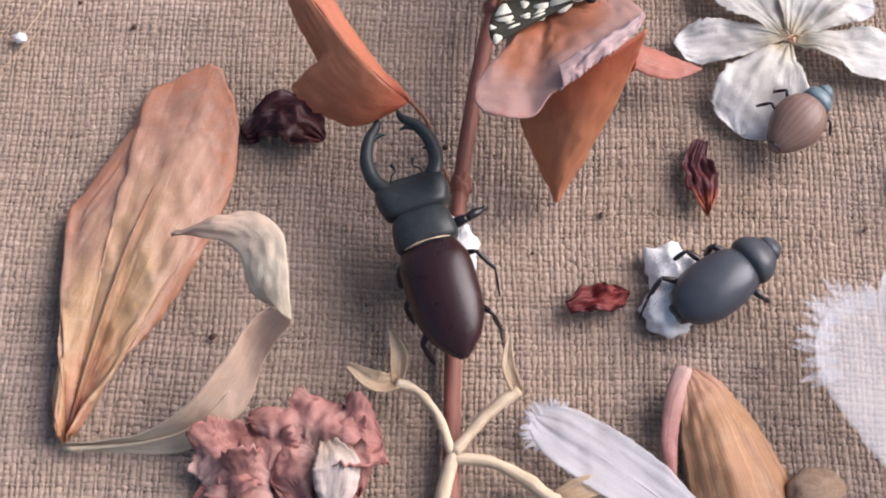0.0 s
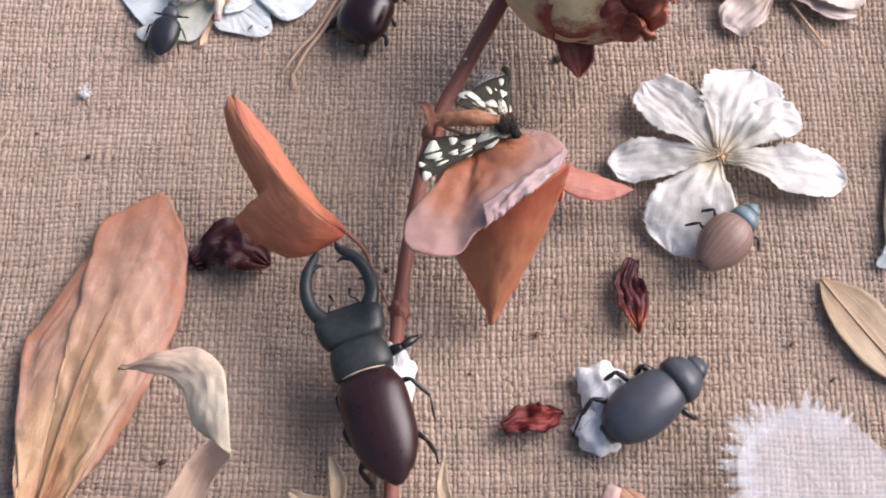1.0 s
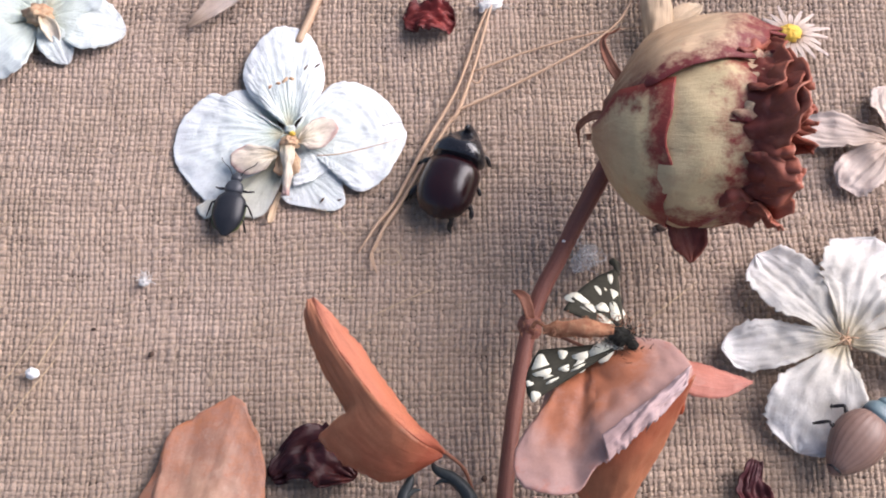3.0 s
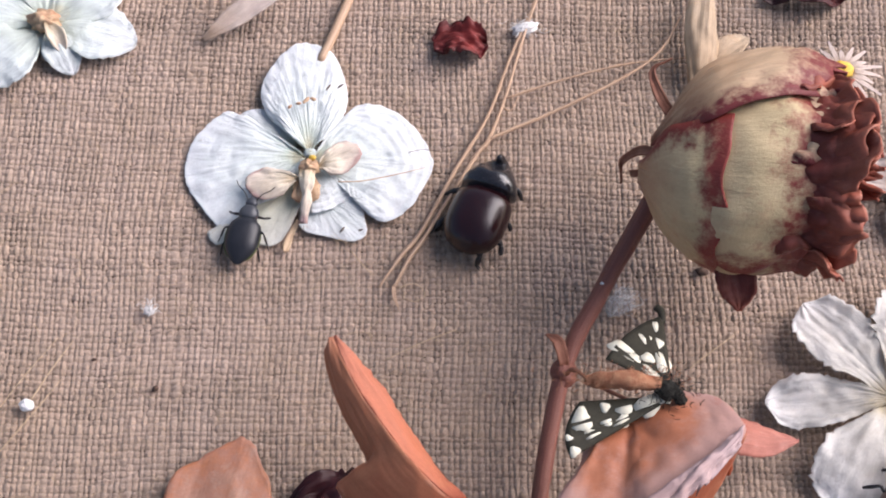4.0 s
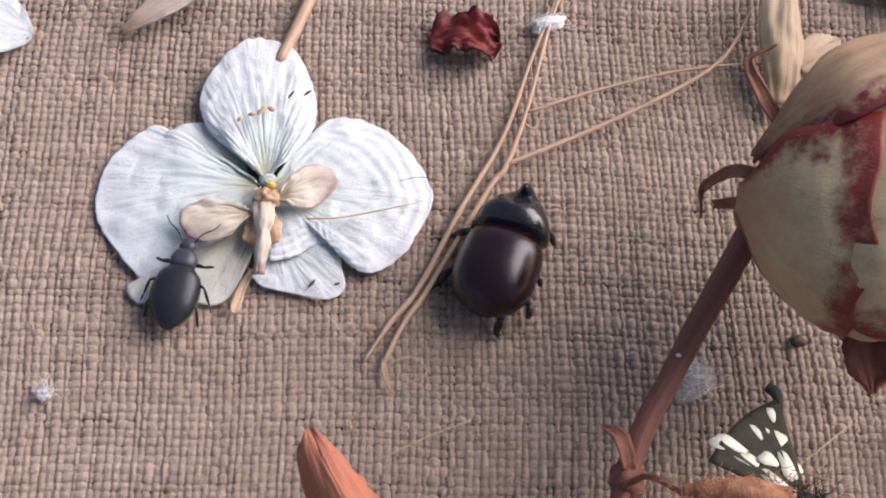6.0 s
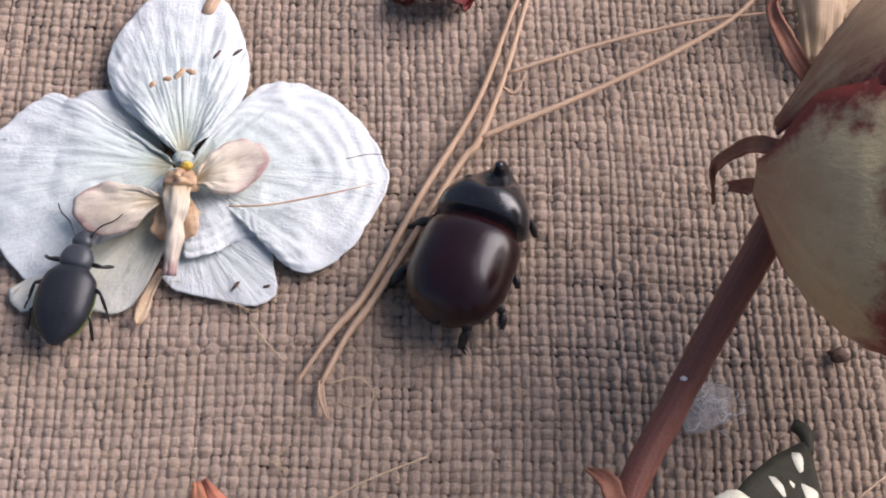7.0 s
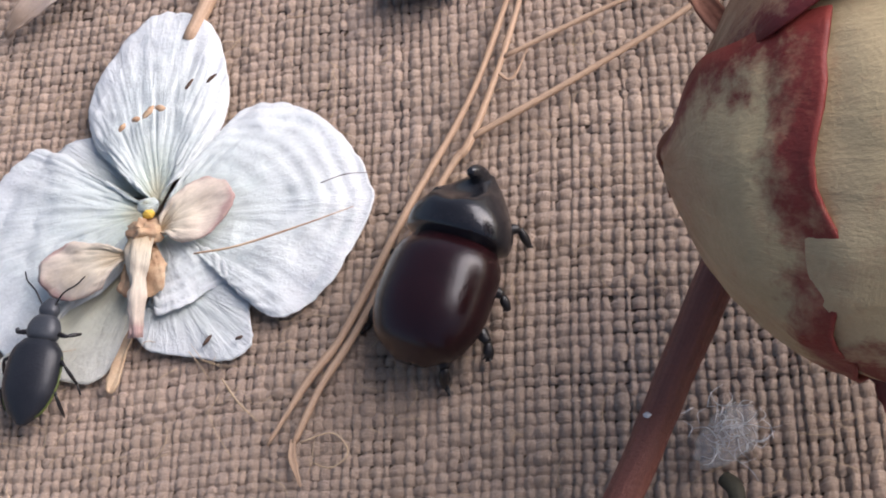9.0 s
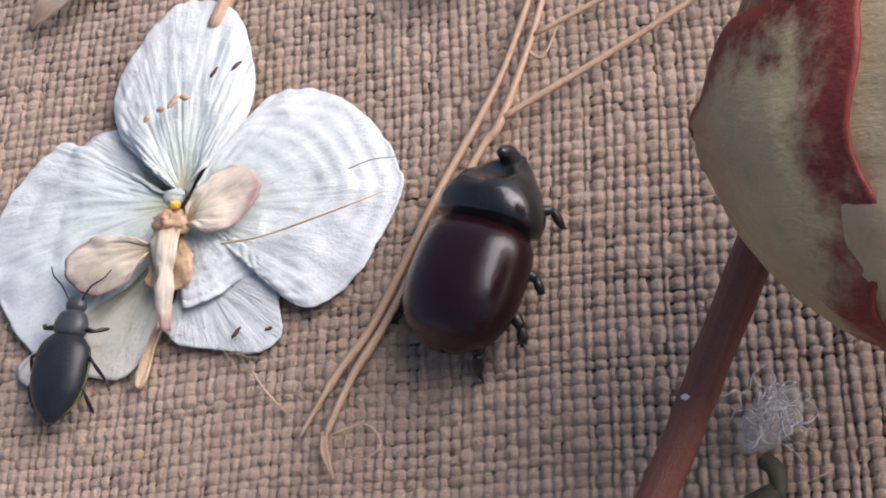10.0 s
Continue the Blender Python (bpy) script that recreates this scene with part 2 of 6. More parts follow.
def sheet(name, material, parent, P, wrinkle, thick, seed, label="", floor=0.07, along=2.0, across=9.0, fine=0.0):
    """A thin sheet on the grid P with furrows along it, broad creases and fine puckers."""
    nu, nv = P.shape[:2]
    u, v = np.meshgrid(np.linspace(0, 1, nu), np.linspace(0, 1, nv), indexing="ij")
    normal = unit(np.cross(np.gradient(P, axis=1), np.gradient(P, axis=0)))
    K = np.stack([u * along, v * across, 0 * u], -1)
    K2 = np.stack([u * along * 3, v * across * 2.3, 0 * u], -1)
    h = 0.9 * bumpy(K, 1.0, seed) + 0.6 * bumpy(K2, 1.0, seed + 4) + bumpy(P, 1.2, seed) + 0.8 * (0.3 - np.abs(bumpy(P, 1.7, seed + 7)) * 2.0) + 0.25 * bumpy(P, 5.5, seed + 11) + fine * bumpy(np.stack([u * along * 2.2, v * across * 6.5, 0 * u], -1), 1.0, seed + 15)
    P = P + normal * (wrinkle * h * np.clip(u * 4, 0.15, 1))[..., None]
    if floor is not None:
        P[..., 2] = np.where(P[..., 2] < floor, floor + 0.05 * np.tanh(P[..., 2] - floor) + 0.02, P[..., 2])
    normal = unit(np.cross(np.gradient(P, axis=1), np.gradient(P, axis=0)))
    return link(name, mesh_of(name, *grid_solid(P, normal, thick)), material, parent, label)


def fan(name, material, parent, base, rim, dome=0.1, wrinkle=0.04, ridge=0.0, ragged=0.015, seed=1.0, nu=44, nv=71, thick=0.025, label="", floor=0.07, across=9.0, fine=0.0):
    """A petal or leaf that spreads from its base to a curved rim; ridge adds waves across it."""
    B, O = np.array(base, float), curve(rim, nv)
    jag = np.array([1 + ragged * (noise.noise((i * 0.35, seed, 0)) + 0.7 * noise.noise((i * 1.1, seed, 5))) for i in range(nv)])
    u = np.linspace(0.03, 1, nu)
    P = B + (O - B)[None] * (u[:, None] * jag[None])[..., None]
    P[..., 2] += dome * np.sin(np.pi * u)[:, None]
    if ridge:
        wave = 62.0 * u[:, None] + 7.0 * bumpy(P, 0.75, seed + 3)
        P[..., 2] += ridge * np.sin(wave) * np.clip(u[:, None] * 2 - 0.7, 0, 1)
    return sheet(name, material, parent, P, wrinkle, thick, seed, label, floor, 2.0, across, fine)


def ribbon(name, material, parent, one, other, bulge=0.0, wrinkle=0.03, seed=1.0, nu=60, nv=23, thick=0.03, label="", floor=0.07, ragged=0.0):
    """A leaf between two long edges; bulge lifts its middle."""
    A, B = curve(one, nu), curve(other, nu)
    v = np.linspace(0, 1, nv)[None, :, None]
    P = A[:, None] * (1 - v) + B[:, None] * v
    normal = unit(np.cross(np.gradient(P, axis=1), np.gradient(P, axis=0)))
    normal = normal * np.where(normal[..., 2:3] < 0, -1.0, 1.0)
    P = P + normal * bulge * np.sin(np.pi * v)
    if ragged:
        jag = np.array([ragged * (noise.noise((i * 0.8, seed, 2)) + noise.noise((i * 2.1, seed, 6))) for i in range(nu)])
        P = P + (B - A)[:, None] * (v**3) * jag[:, None, None]
    return sheet(name, material, parent, P, wrinkle, thick, seed, label, floor, 5.0, 4.0)


def tube_data(points, radii, n=24, sides=8, rough=0.0, seed=0.0):
    C = curve(points, n)
    r = profile(radii, n)
    T = unit(np.gradient(C, axis=0))
    ref = np.array([0.3, 0.2, 1.0]) if abs(T[0][2]) < 0.9 else np.array([1.0, 0.2, 0.1])
    A = unit(np.cross(T, ref))
    B = np.cross(T, A)
    th = np.linspace(0, 2 * np.pi, sides, endpoint=False)
    P = C[:, None] + (np.cos(th)[None, :, None] * A[:, None] + np.sin(th)[None, :, None] * B[:, None]) * r[:, None, None]
    if rough:
        P = P + unit(P - C[:, None]) * (rough * bumpy(P, 3.0, seed))[..., None]
    verts = P.reshape(-1, 3)
    faces = [(i * sides + j, i * sides + (j + 1) % sides, (i + 1) * sides + (j + 1) % sides, (i + 1) * sides + j) for i in range(n - 1) for j in range(sides)]
    faces += [tuple(range(sides - 1, -1, -1)), tuple((n - 1) * sides + j for j in range(sides))]
    uv = np.stack(np.meshgrid(np.linspace(0, 1, n), np.linspace(0, 1, sides), indexing="ij"), -1).reshape(-1, 2)
    return verts, faces, uv


def tube(name, material, parent, points, radii, n=24, sides=8, rough=0.0, seed=0.0, label=""):
    return link(name, mesh_of(name, *tube_data(points, radii, n, sides, rough, seed)), material, parent, label)


def blob(name, material, parent, centre, size, lump=0.15, scale=1.2, seed=0.0, turn=0.0, rings=14, label="", floor=0.04):
    """A lumpy rounded body."""
    th, ph = np.linspace(0, np.pi, rings), np.linspace(0, 2 * np.pi, rings * 2, endpoint=False)
    D = np.stack([np.sin(th)[:, None] * np.cos(ph)[None], np.sin(th)[:, None] * np.sin(ph)[None], np.cos(th)[:, None] * np.ones_like(ph)[None]], -1)
    r = 1 + lump * (bumpy(D, scale, seed) + 0.5 * bumpy(D, scale * 2.7, seed + 3))
    P = D * r[..., None] * np.array(size)
    c, s = math.cos(radians(turn)), math.sin(radians(turn))
    P = P @ np.array([[c, s, 0], [-s, c, 0], [0, 0, 1]]) + np.array(centre)
    if floor is not None:
        P[..., 2] = np.maximum(P[..., 2], floor)
    m = len(ph)
    faces = [(i * m + j, (i + 1) * m + j, (i + 1) * m + (j + 1) % m, i * m + (j + 1) % m) for i in range(rings - 1) for j in range(m)]
    uv = np.stack(np.meshgrid(np.linspace(0, 1, rings), np.linspace(0, 1, m), indexing="ij"), -1).reshape(-1, 2)
    return link(name, mesh_of(name, P.reshape(-1, 3), faces, uv), material, parent, label)


def join_data(pieces):
    V, F, U, k = [], [], [], 0
    for v, f, u in pieces:
        V.append(v)
        U.append(u)
        F += [tuple(i + k for i in q) for q in f]
        k += len(v)
    return np.vstack(V), F, np.vstack(U)


def fibres(name, material, parent, centre, spread, count, length, radius, seed, label="", lift=0.5):
    """Loose fine fibres round a place, joined."""
    rng = random.Random(seed)
    out = []
    for _ in range(count):
        a = rng.uniform(0, 2 * math.pi)
        p = np.array(centre) + np.array([rng.gauss(0, spread[0]), rng.gauss(0, spread[1]), abs(rng.gauss(0, spread[2]))])
        d = np.array([math.cos(a), math.sin(a), rng.uniform(-0.3, lift)])
        l = length * rng.uniform(0.4, 1.2)
        b = np.array([-d[1], d[0], 0]) * rng.uniform(-0.5, 0.5) * l
        pts = np.array([p, p + d * l * 0.5 + b, p + d * l])
        pts[:, 2] = np.maximum(pts[:, 2], 0.09)
        out.append(tube_data(pts, [radius, radius, radius * 0.4], 7, 4))
    return link(name, mesh_of(name, *join_data(out)), material, parent, label)

# ---- material set ----
BURLAP = burlap_mat("burlap_thread", 1.0)
# dark tone stands in for the shade between the threads
GAP_SHADE = plain_mat("weave_gap_shade", (0.15, 0.105, 0.07), (0.20, 0.14, 0.095), 400.0, 0.9)
TAN_LEAF = petal_mat("tan_leaf", [(0.0, (0.30, 0.10, 0.06)), (0.15, (0.50, 0.25, 0.13)), (0.4, (0.50, 0.31, 0.16)), (0.7, (0.52, 0.30, 0.20)), (1.0, (0.46, 0.22, 0.15))], (0.54, 0.22, 0.11), 0.86, 0.3, 22, (0.66, 0.48, 0.36), 0.45, 0.36, 0.12, relief=0.7)
CREAM_LEAF = petal_mat("cream_leaf", [(0.0, (0.60, 0.50, 0.36)), (0.3, (0.66, 0.57, 0.43)), (0.6, (0.76, 0.57, 0.43)), (1.0, (0.74, 0.52, 0.38))], None, 0.8, 0.18, 30, (0.66, 0.44, 0.30), 0.35, 0.55, 0.25)
# leaflet's lit half: coral raised in colour to carry the light on it
ORANGE_LEAF_LIT = petal_mat("orange_leaf", [(0.0, (0.48, 0.13, 0.07)), (0.4, (0.68, 0.24, 0.13)), (1.0, (0.70, 0.28, 0.18))], (0.36, 0.09, 0.06), 0.93, 0.22, 18, (0.60, 0.24, 0.12), 0.5, 0.5, 0.35)
RUSSET_LEAF = petal_mat("russet_leaf", [(0.0, (0.40, 0.13, 0.06)), (0.5, (0.42, 0.16, 0.085)), (0.75, (0.45, 0.26, 0.21)), (1.0, (0.48, 0.29, 0.25))], (0.50, 0.18, 0.12), 0.97, 0.12, 8, (0.50, 0.33, 0.29), 0.35, 0.55, 0.12)
# the rolled cone's own tone; on the orange leaflet it paints the shade
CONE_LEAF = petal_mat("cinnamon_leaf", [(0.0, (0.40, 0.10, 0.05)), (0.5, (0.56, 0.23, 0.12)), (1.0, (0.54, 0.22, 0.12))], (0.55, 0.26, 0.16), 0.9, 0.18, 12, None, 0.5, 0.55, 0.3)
PALE_RIM = petal_mat("whitish_mauve_rim", [(0.0, (0.46, 0.31, 0.29)), (1.0, (0.54, 0.40, 0.39))], None, 0.9, 0.2, 10, (0.50, 0.34, 0.30), 0.3, 0.6, 0.2)
INNER_RED = petal_mat("red_orange_inner_leaf", [(0.0, (0.36, 0.07, 0.03)), (1.0, (0.52, 0.12, 0.05))], None, 0.9, 0.25, 10, (0.30, 0.06, 0.03), 0.4, 0.5, 0.25)
PINK_LEAF = petal_mat("dusty_pink_leaf", [(0.0, (0.44, 0.16, 0.11)), (1.0, (0.55, 0.22, 0.17))], None, 0.8, 0.3, 16, (0.58, 0.34, 0.28), 0.5, 0.6, 0.2)
DARK_PETAL = petal_mat("dark_red_petal", [(0.0, (0.035, 0.008, 0.010)), (0.6, (0.055, 0.010, 0.012)), (1.0, (0.09, 0.018, 0.015))], None, 0.8, 0.4, 14, (0.11, 0.03, 0.03), 0.5, 0.42, 0.05)
RED_PETAL = petal_mat("crimson_petal", [(0.0, (0.13, 0.02, 0.02)), (0.6, (0.25, 0.035, 0.03)), (1.0, (0.16, 0.02, 0.02))], (0.05, 0.01, 0.01), 0.8, 0.4, 14, (0.35, 0.08, 0.06), 0.4, 0.5, 0.15)
MAROON_TIP = petal_mat("maroon_petal_orange_tip", [(0.0, (0.07, 0.02, 0.025)), (0.6, (0.11, 0.02, 0.02)), (0.8, (0.30, 0.06, 0.03)), (1.0, (0.45, 0.12, 0.06))], None, 0.8, 0.5, 14, (0.16, 0.08, 0.08), 0.4, 0.5, 0.05)
WHITE_PETAL = petal_mat("papery_white_petal", [(0.0, (0.60, 0.58, 0.42)), (0.12, (0.67, 0.74, 0.64)), (0.35, (0.71, 0.77, 0.74)), (1.0, (0.78, 0.80, 0.80))], None, 0.9, 0.22, 24, (0.66, 0.75, 0.71), 0.4, 0.42, 0.15, relief=0.9)
SEE_PETAL = petal_mat("translucent_white_petal", [(0.0, (0.60, 0.52, 0.36)), (0.2, (0.72, 0.69, 0.62)), (0.7, (0.86, 0.84, 0.81)), (1.0, (0.88, 0.86, 0.84))], None, 0.9, 0.14, 9, (0.70, 0.64, 0.55), 0.35, 0.38, 0.3, relief=0.9, clear=0.3)
LOWER_SEPAL = petal_mat("greenish_white_sepal", [(0.0, (0.52, 0.46, 0.30)), (0.5, (0.62, 0.62, 0.50)), (1.0, (0.70, 0.69, 0.62))], None, 0.9, 0.2, 16, (0.62, 0.56, 0.40), 0.4, 0.45, 0.15, relief=0.9)
BLUSH_PETAL = petal_mat("blush_white_petal", [(0.0, (0.50, 0.36, 0.26)), (0.4, (0.68, 0.56, 0.48)), (1.0, (0.72, 0.60, 0.54))], None, 0.9, 0.2, 14, (0.50, 0.30, 0.24), 0.3, 0.55, 0.2)
LIP = petal_mat("tan_lip", [(0.0, (0.50, 0.36, 0.20)), (0.4, (0.76, 0.67, 0.52)), (0.9, (0.78, 0.66, 0.55)), (1.0, (0.54, 0.36, 0.32))], None, 0.9, 0.3, 14, (0.62, 0.50, 0.36), 0.5, 0.6, 0.15)
COLUMN = plain_mat("orchid_column", (0.34, 0.17, 0.09), (0.62, 0.46, 0.29), 260.0, 0.6)
YELLOW = plain_mat("pollen_yellow", (0.62, 0.36, 0.04), (0.75, 0.52, 0.10), 600.0, 0.7)
ROSE_STEM = plain_mat("rose_stem", (0.17, 0.060, 0.042), (0.27, 0.105, 0.075), 160.0, 0.5, 0.5, (3.0, 14.0, 1.0))
STRAW = plain_mat("straw", (0.36, 0.22, 0.13), (0.54, 0.38, 0.26), 160.0, 0.55, 0.4, (2.5, 9.0, 1.0))
CREAM_STRAW = plain_mat("cream_straw", (0.48, 0.35, 0.22), (0.66, 0.53, 0.38), 160.0, 0.6, 0.5, (3.0, 9.0, 1.0))
PALE_LEAF = petal_mat("pale_straw_leaf", [(0.0, (0.48, 0.33, 0.20)), (0.5, (0.60, 0.45, 0.30)), (1.0, (0.62, 0.49, 0.35))], None, 0.9, 0.4, 30, (0.48, 0.28, 0.14), 0.4, 0.5, 0.2)
BROWN_POD = petal_mat("brown_pod", [(0.0, (0.50, 0.26, 0.18)), (0.3, (0.46, 0.25, 0.13)), (1.0, (0.36, 0.16, 0.08))], None, 0.9, 0.45, 34, (0.58, 0.40, 0.22), 0.5, 0.5, 0.1)
CRUMPLED_PINK = petal_mat("crumpled_pink_petal", [(0.0, (0.62, 0.42, 0.36)), (0.4, (0.46, 0.22, 0.185)), (1.0, (0.40, 0.17, 0.145))], (0.34, 0.12, 0.10), 0.9, 0.35, 12, (0.56, 0.34, 0.30), 0.5, 0.65, 0.15)
ROSE_OUT = petal_mat("faded_rose_petal", [(0.0, (0.44, 0.26, 0.15)), (0.4, (0.55, 0.43, 0.25)), (0.75, (0.52, 0.41, 0.23)), (1.0, (0.34, 0.10, 0.07))], (0.22, 0.04, 0.032), 0.68, 0.18, 14, (0.46, 0.25, 0.14), 0.4, 0.5, 0.05, relief=0.7)
ROSE_TOP = petal_mat("cream_rose_petal", [(0.0, (0.30, 0.13, 0.08)), (0.25, (0.56, 0.36, 0.21)), (0.6, (0.66, 0.47, 0.30)), (1.0, (0.38, 0.24, 0.16))], (0.18, 0.035, 0.035), 0.68, 0.3, 22, (0.56, 0.44, 0.28), 0.5, 0.5, 0.05, relief=0.7)
ROSE_IN = petal_mat("red_brown_rose_petal", [(0.0, (0.10, 0.02, 0.02)), (0.6, (0.22, 0.05, 0.036)), (1.0, (0.42, 0.13, 0.08))], (0.50, 0.22, 0.15), 0.97, 0.4, 10, (0.38, 0.16, 0.12), 0.4, 0.55, 0.1)
SEPAL = plain_mat("dry_sepal", (0.20, 0.07, 0.04), (0.34, 0.15, 0.09), 300.0, 0.6)
COTTON = plain_mat("cotton", (0.72, 0.70, 0.67), (0.80, 0.79, 0.77), 500.0, 0.9, 0.6, None, 0.3)
COTTON_WISP = plain_mat("cotton_wisp", (0.62, 0.58, 0.54), (0.70, 0.67, 0.64), 500.0, 0.9, 0.6, None, 0.3, 0.72)
DOWN = plain_mat("white_down", (0.62, 0.60, 0.61), (0.74, 0.72, 0.73), 300.0, 0.8, 0.5, (5.0, 60.0, 1.0), 0.2, 0.55)
DOWN_SHEER = plain_mat("sheer_white_down", (0.66, 0.65, 0.66), (0.80, 0.79, 0.80), 300.0, 0.8, 0.4, (5.0, 60.0, 1.0), 0.2, 0.78)
FIBRE = plain_mat("jute_fibre", (0.50, 0.36, 0.22), (0.62, 0.47, 0.31), 700.0, 0.7)
SPECK = plain_mat("dark_speck", (0.05, 0.03, 0.02), (0.12, 0.07, 0.05), 700.0, 0.8)
STAG_SHELL = shell_mat("chestnut_shell", (0.014, 0.006, 0.007), (0.032, 0.010, 0.011), 0.3, 0.04, (0.12, 0.10, 0.10), 0.12)
STAG_BLACK = shell_mat("matt_black_shell", (0.014, 0.017, 0.018), (0.030, 0.034, 0.034), 0.42, 0.25, (0.08, 0.09, 0.085), 0.1)
RHINO_SHELL = shell_mat("dark_maroon_shell", (0.008, 0.003, 0.004), (0.022, 0.005, 0.006), 0.15, 0.03, (0.10, 0.07, 0.07), 0.3)
RHINO_BLACK = shell_mat("glossy_black_shell", (0.010, 0.010, 0.012), (0.020, 0.019, 0.022), 0.13, 0.05, (0.10, 0.10, 0.11), 0.6)
SLATE_SHELL = shell_mat("slate_grey_shell", (0.030, 0.033, 0.040), (0.055, 0.058, 0.066), 0.36, 0.15, (0.10, 0.11, 0.12), 0.15)
SLATE_ELYTRA = shell_mat("lined_slate_shell", (0.034, 0.038, 0.048), (0.056, 0.060, 0.072), 0.32, 0.1, (0.10, 0.10, 0.11), 0.2)
GROUND_SHELL = shell_mat("dull_black_shell", (0.012, 0.013, 0.017), (0.022, 0.023, 0.028), 0.36, 0.1, (0.06, 0.06, 0.07), 0.1)
GROUND_RIM = shell_mat("green_gilt_rim", (0.05, 0.08, 0.02), (0.12, 0.13, 0.03), 0.3, 0.0)
BROWN_SHELL = shell_mat("taupe_brown_shell", (0.16, 0.095, 0.075), (0.23, 0.145, 0.115), 0.4, 0.2, (0.26, 0.20, 0.17), 0.05, 4.0)
TEAL_SHELL = shell_mat("blue_grey_shell", (0.07, 0.11, 0.12), (0.13, 0.18, 0.20), 0.35, 0.2, (0.25, 0.30, 0.31), 0.2)
LEG = shell_mat("black_leg", (0.008, 0.007, 0.008), (0.018, 0.015, 0.015), 0.35, 0.02)
WING_DARK = plain_mat("olive_black_wing", (0.020, 0.018, 0.010), (0.040, 0.036, 0.022), 500.0, 0.75)
WING_PALE = plain_mat("cream_wing_spot", (0.60, 0.57, 0.44), (0.70, 0.68, 0.56), 700.0, 0.8)
MOTH_BODY = plain_mat("moth_body_fur", (0.26, 0.085, 0.04), (0.42, 0.22, 0.12), 500.0, 0.85, 0.8)
MOTH_FUR = plain_mat("moth_dark_fur", (0.010, 0.009, 0.008), (0.03, 0.028, 0.02), 900.0, 0.85, 0.8)


# ---- the cloth: every thread is woven over and under ----
def rolling(x, y):
    """The gentle rise and fall of the cloth."""
    return 0.035 * np.sin(0.55 * x + 0.3 * y + 1.0) + 0.03 * np.sin(0.42 * y - 0.35 * x) + 0.02 * np.sin(1.3 * x + 0.2 * y) * np.clip((x - 6) / 8, 0, 1) * 2


def drifted(V):
    """Uneven spacing and slow waves shared by both sets of threads, so that the weave is never a ruled grid."""
    out = V.copy()
    rng = np.random.default_rng(17)
    for axis, step in ((0, PX), (1, PY)):
        knots = np.arange(-20.0, 36.0, step)
        out[:, axis] += np.interp(V[:, axis], knots, rng.normal(0, 0.13 * step, len(knots)))
    out[:, 0] += 0.07 * np.sin(0.35 * V[:, 1] + 0.3 * V[:, 0]) + 0.03 * np.sin(1.1 * V[:, 1] + 0.5)
    out[:, 1] += 0.06 * np.sin(0.4 * V[:, 0] - 0.2 * V[:, 1]) + 0.03 * np.sin(1.3 * V[:, 0])
    return out


def threads(along_y, x0, x1, y0, y1, pitch, other, per, half, high, seed):
    rng = np.random.default_rng(seed)
    a0, a1, b0, b1 = (x0, x1, y0, y1) if along_y else (y0, y1, x0, x1)
    count, cross = int((a1 - a0) / pitch), int((b1 - b0) / other)
    n = cross * per + 1
    s = b0 + np.arange(n) / per * other
    th = np.radians([-78, -26, 26, 78])
    k = len(th)
    quads = (np.arange(n - 1)[:, None, None] * k + np.arange(k - 1)[None, :, None] + np.array([0, 1, k + 1, k])[None, None]).reshape(-1, 4)
    V, F, U = [], [], []
    for i in range(count):
        c = a0 + i * pitch
        fat = half * rng.uniform(0.74, 1.24)
        grit = np.convolve(rng.normal(0, 1, n + 4), np.ones(5) / 5, "valid")
        wob = 0.007 * np.sin(s * rng.uniform(0.8, 2.2) + rng.uniform(0, 6)) + 0.014 * grit
        slub = 1 + 0.25 * np.sin(s * rng.uniform(1.0, 3.0) + rng.uniform(0, 6)) ** 3 + 0.16 * grit
        phase = np.pi * (np.arange(n) / per + i + (0 if along_y else 1))
        lift = high * np.tanh(1.5 * np.cos(phase)) * (1 + 0.3 * np.sin(s * 1.7 + i * 2.4)) + rng.normal(0, 0.004, n)
        w = fat * slub * (1 + 0.16 * np.cos(phase))
        x = c + wob
        base = rolling(x, s) if along_y else rolling(s, x)
        cc = x[:, None] + w[:, None] * np.sin(th)[None]
        zz = (base + lift)[:, None] + (0.75 if along_y else 0.65) * (w * np.clip(1.05 - 0.2 * np.abs(slub - 1), 0.5, 1.2))[:, None] * np.cos(th)[None] - 0.072
        ss = np.broadcast_to(s[:, None], cc.shape)
        V.append(np.stack([cc, ss, zz] if along_y else [ss, cc, zz], -1).reshape(-1, 3))
        F.append(quads + i * n * k if along_y else quads[:, ::-1] + i * n * k)
        uu = np.broadcast_to((s * 4.0)[:, None] + i * 7.3, cc.shape)
        U.append(np.stack([uu, np.broadcast_to(np.linspace(0, 1, k)[None], cc.shape) + i * 3.1], -1).reshape(-1, 2))
    return drifted(np.vstack(V)), np.vstack(F), np.vstack(U)


def big_mesh(name, verts, quads, uv):
    me = bpy.data.meshes.new(name)
    me.vertices.add(len(verts))
    me.vertices.foreach_set("co", (verts * CM).astype(np.float32).ravel())
    me.loops.add(quads.size)
    me.loops.foreach_set("vertex_index", quads.astype(np.int32).ravel())
    me.polygons.add(len(quads))
    me.polygons.foreach_set("loop_start", np.arange(0, quads.size, 4, dtype=np.int32))
    me.update(calc_edges=True)
    lay = me.uv_layers.new(name="UVMap")
    lay.data.foreach_set("uv", uv[quads.ravel()].astype(np.float32).ravel())
    me.polygons.foreach_set("use_smooth", np.ones(len(quads), dtype=bool))
    me.validate()
    return me


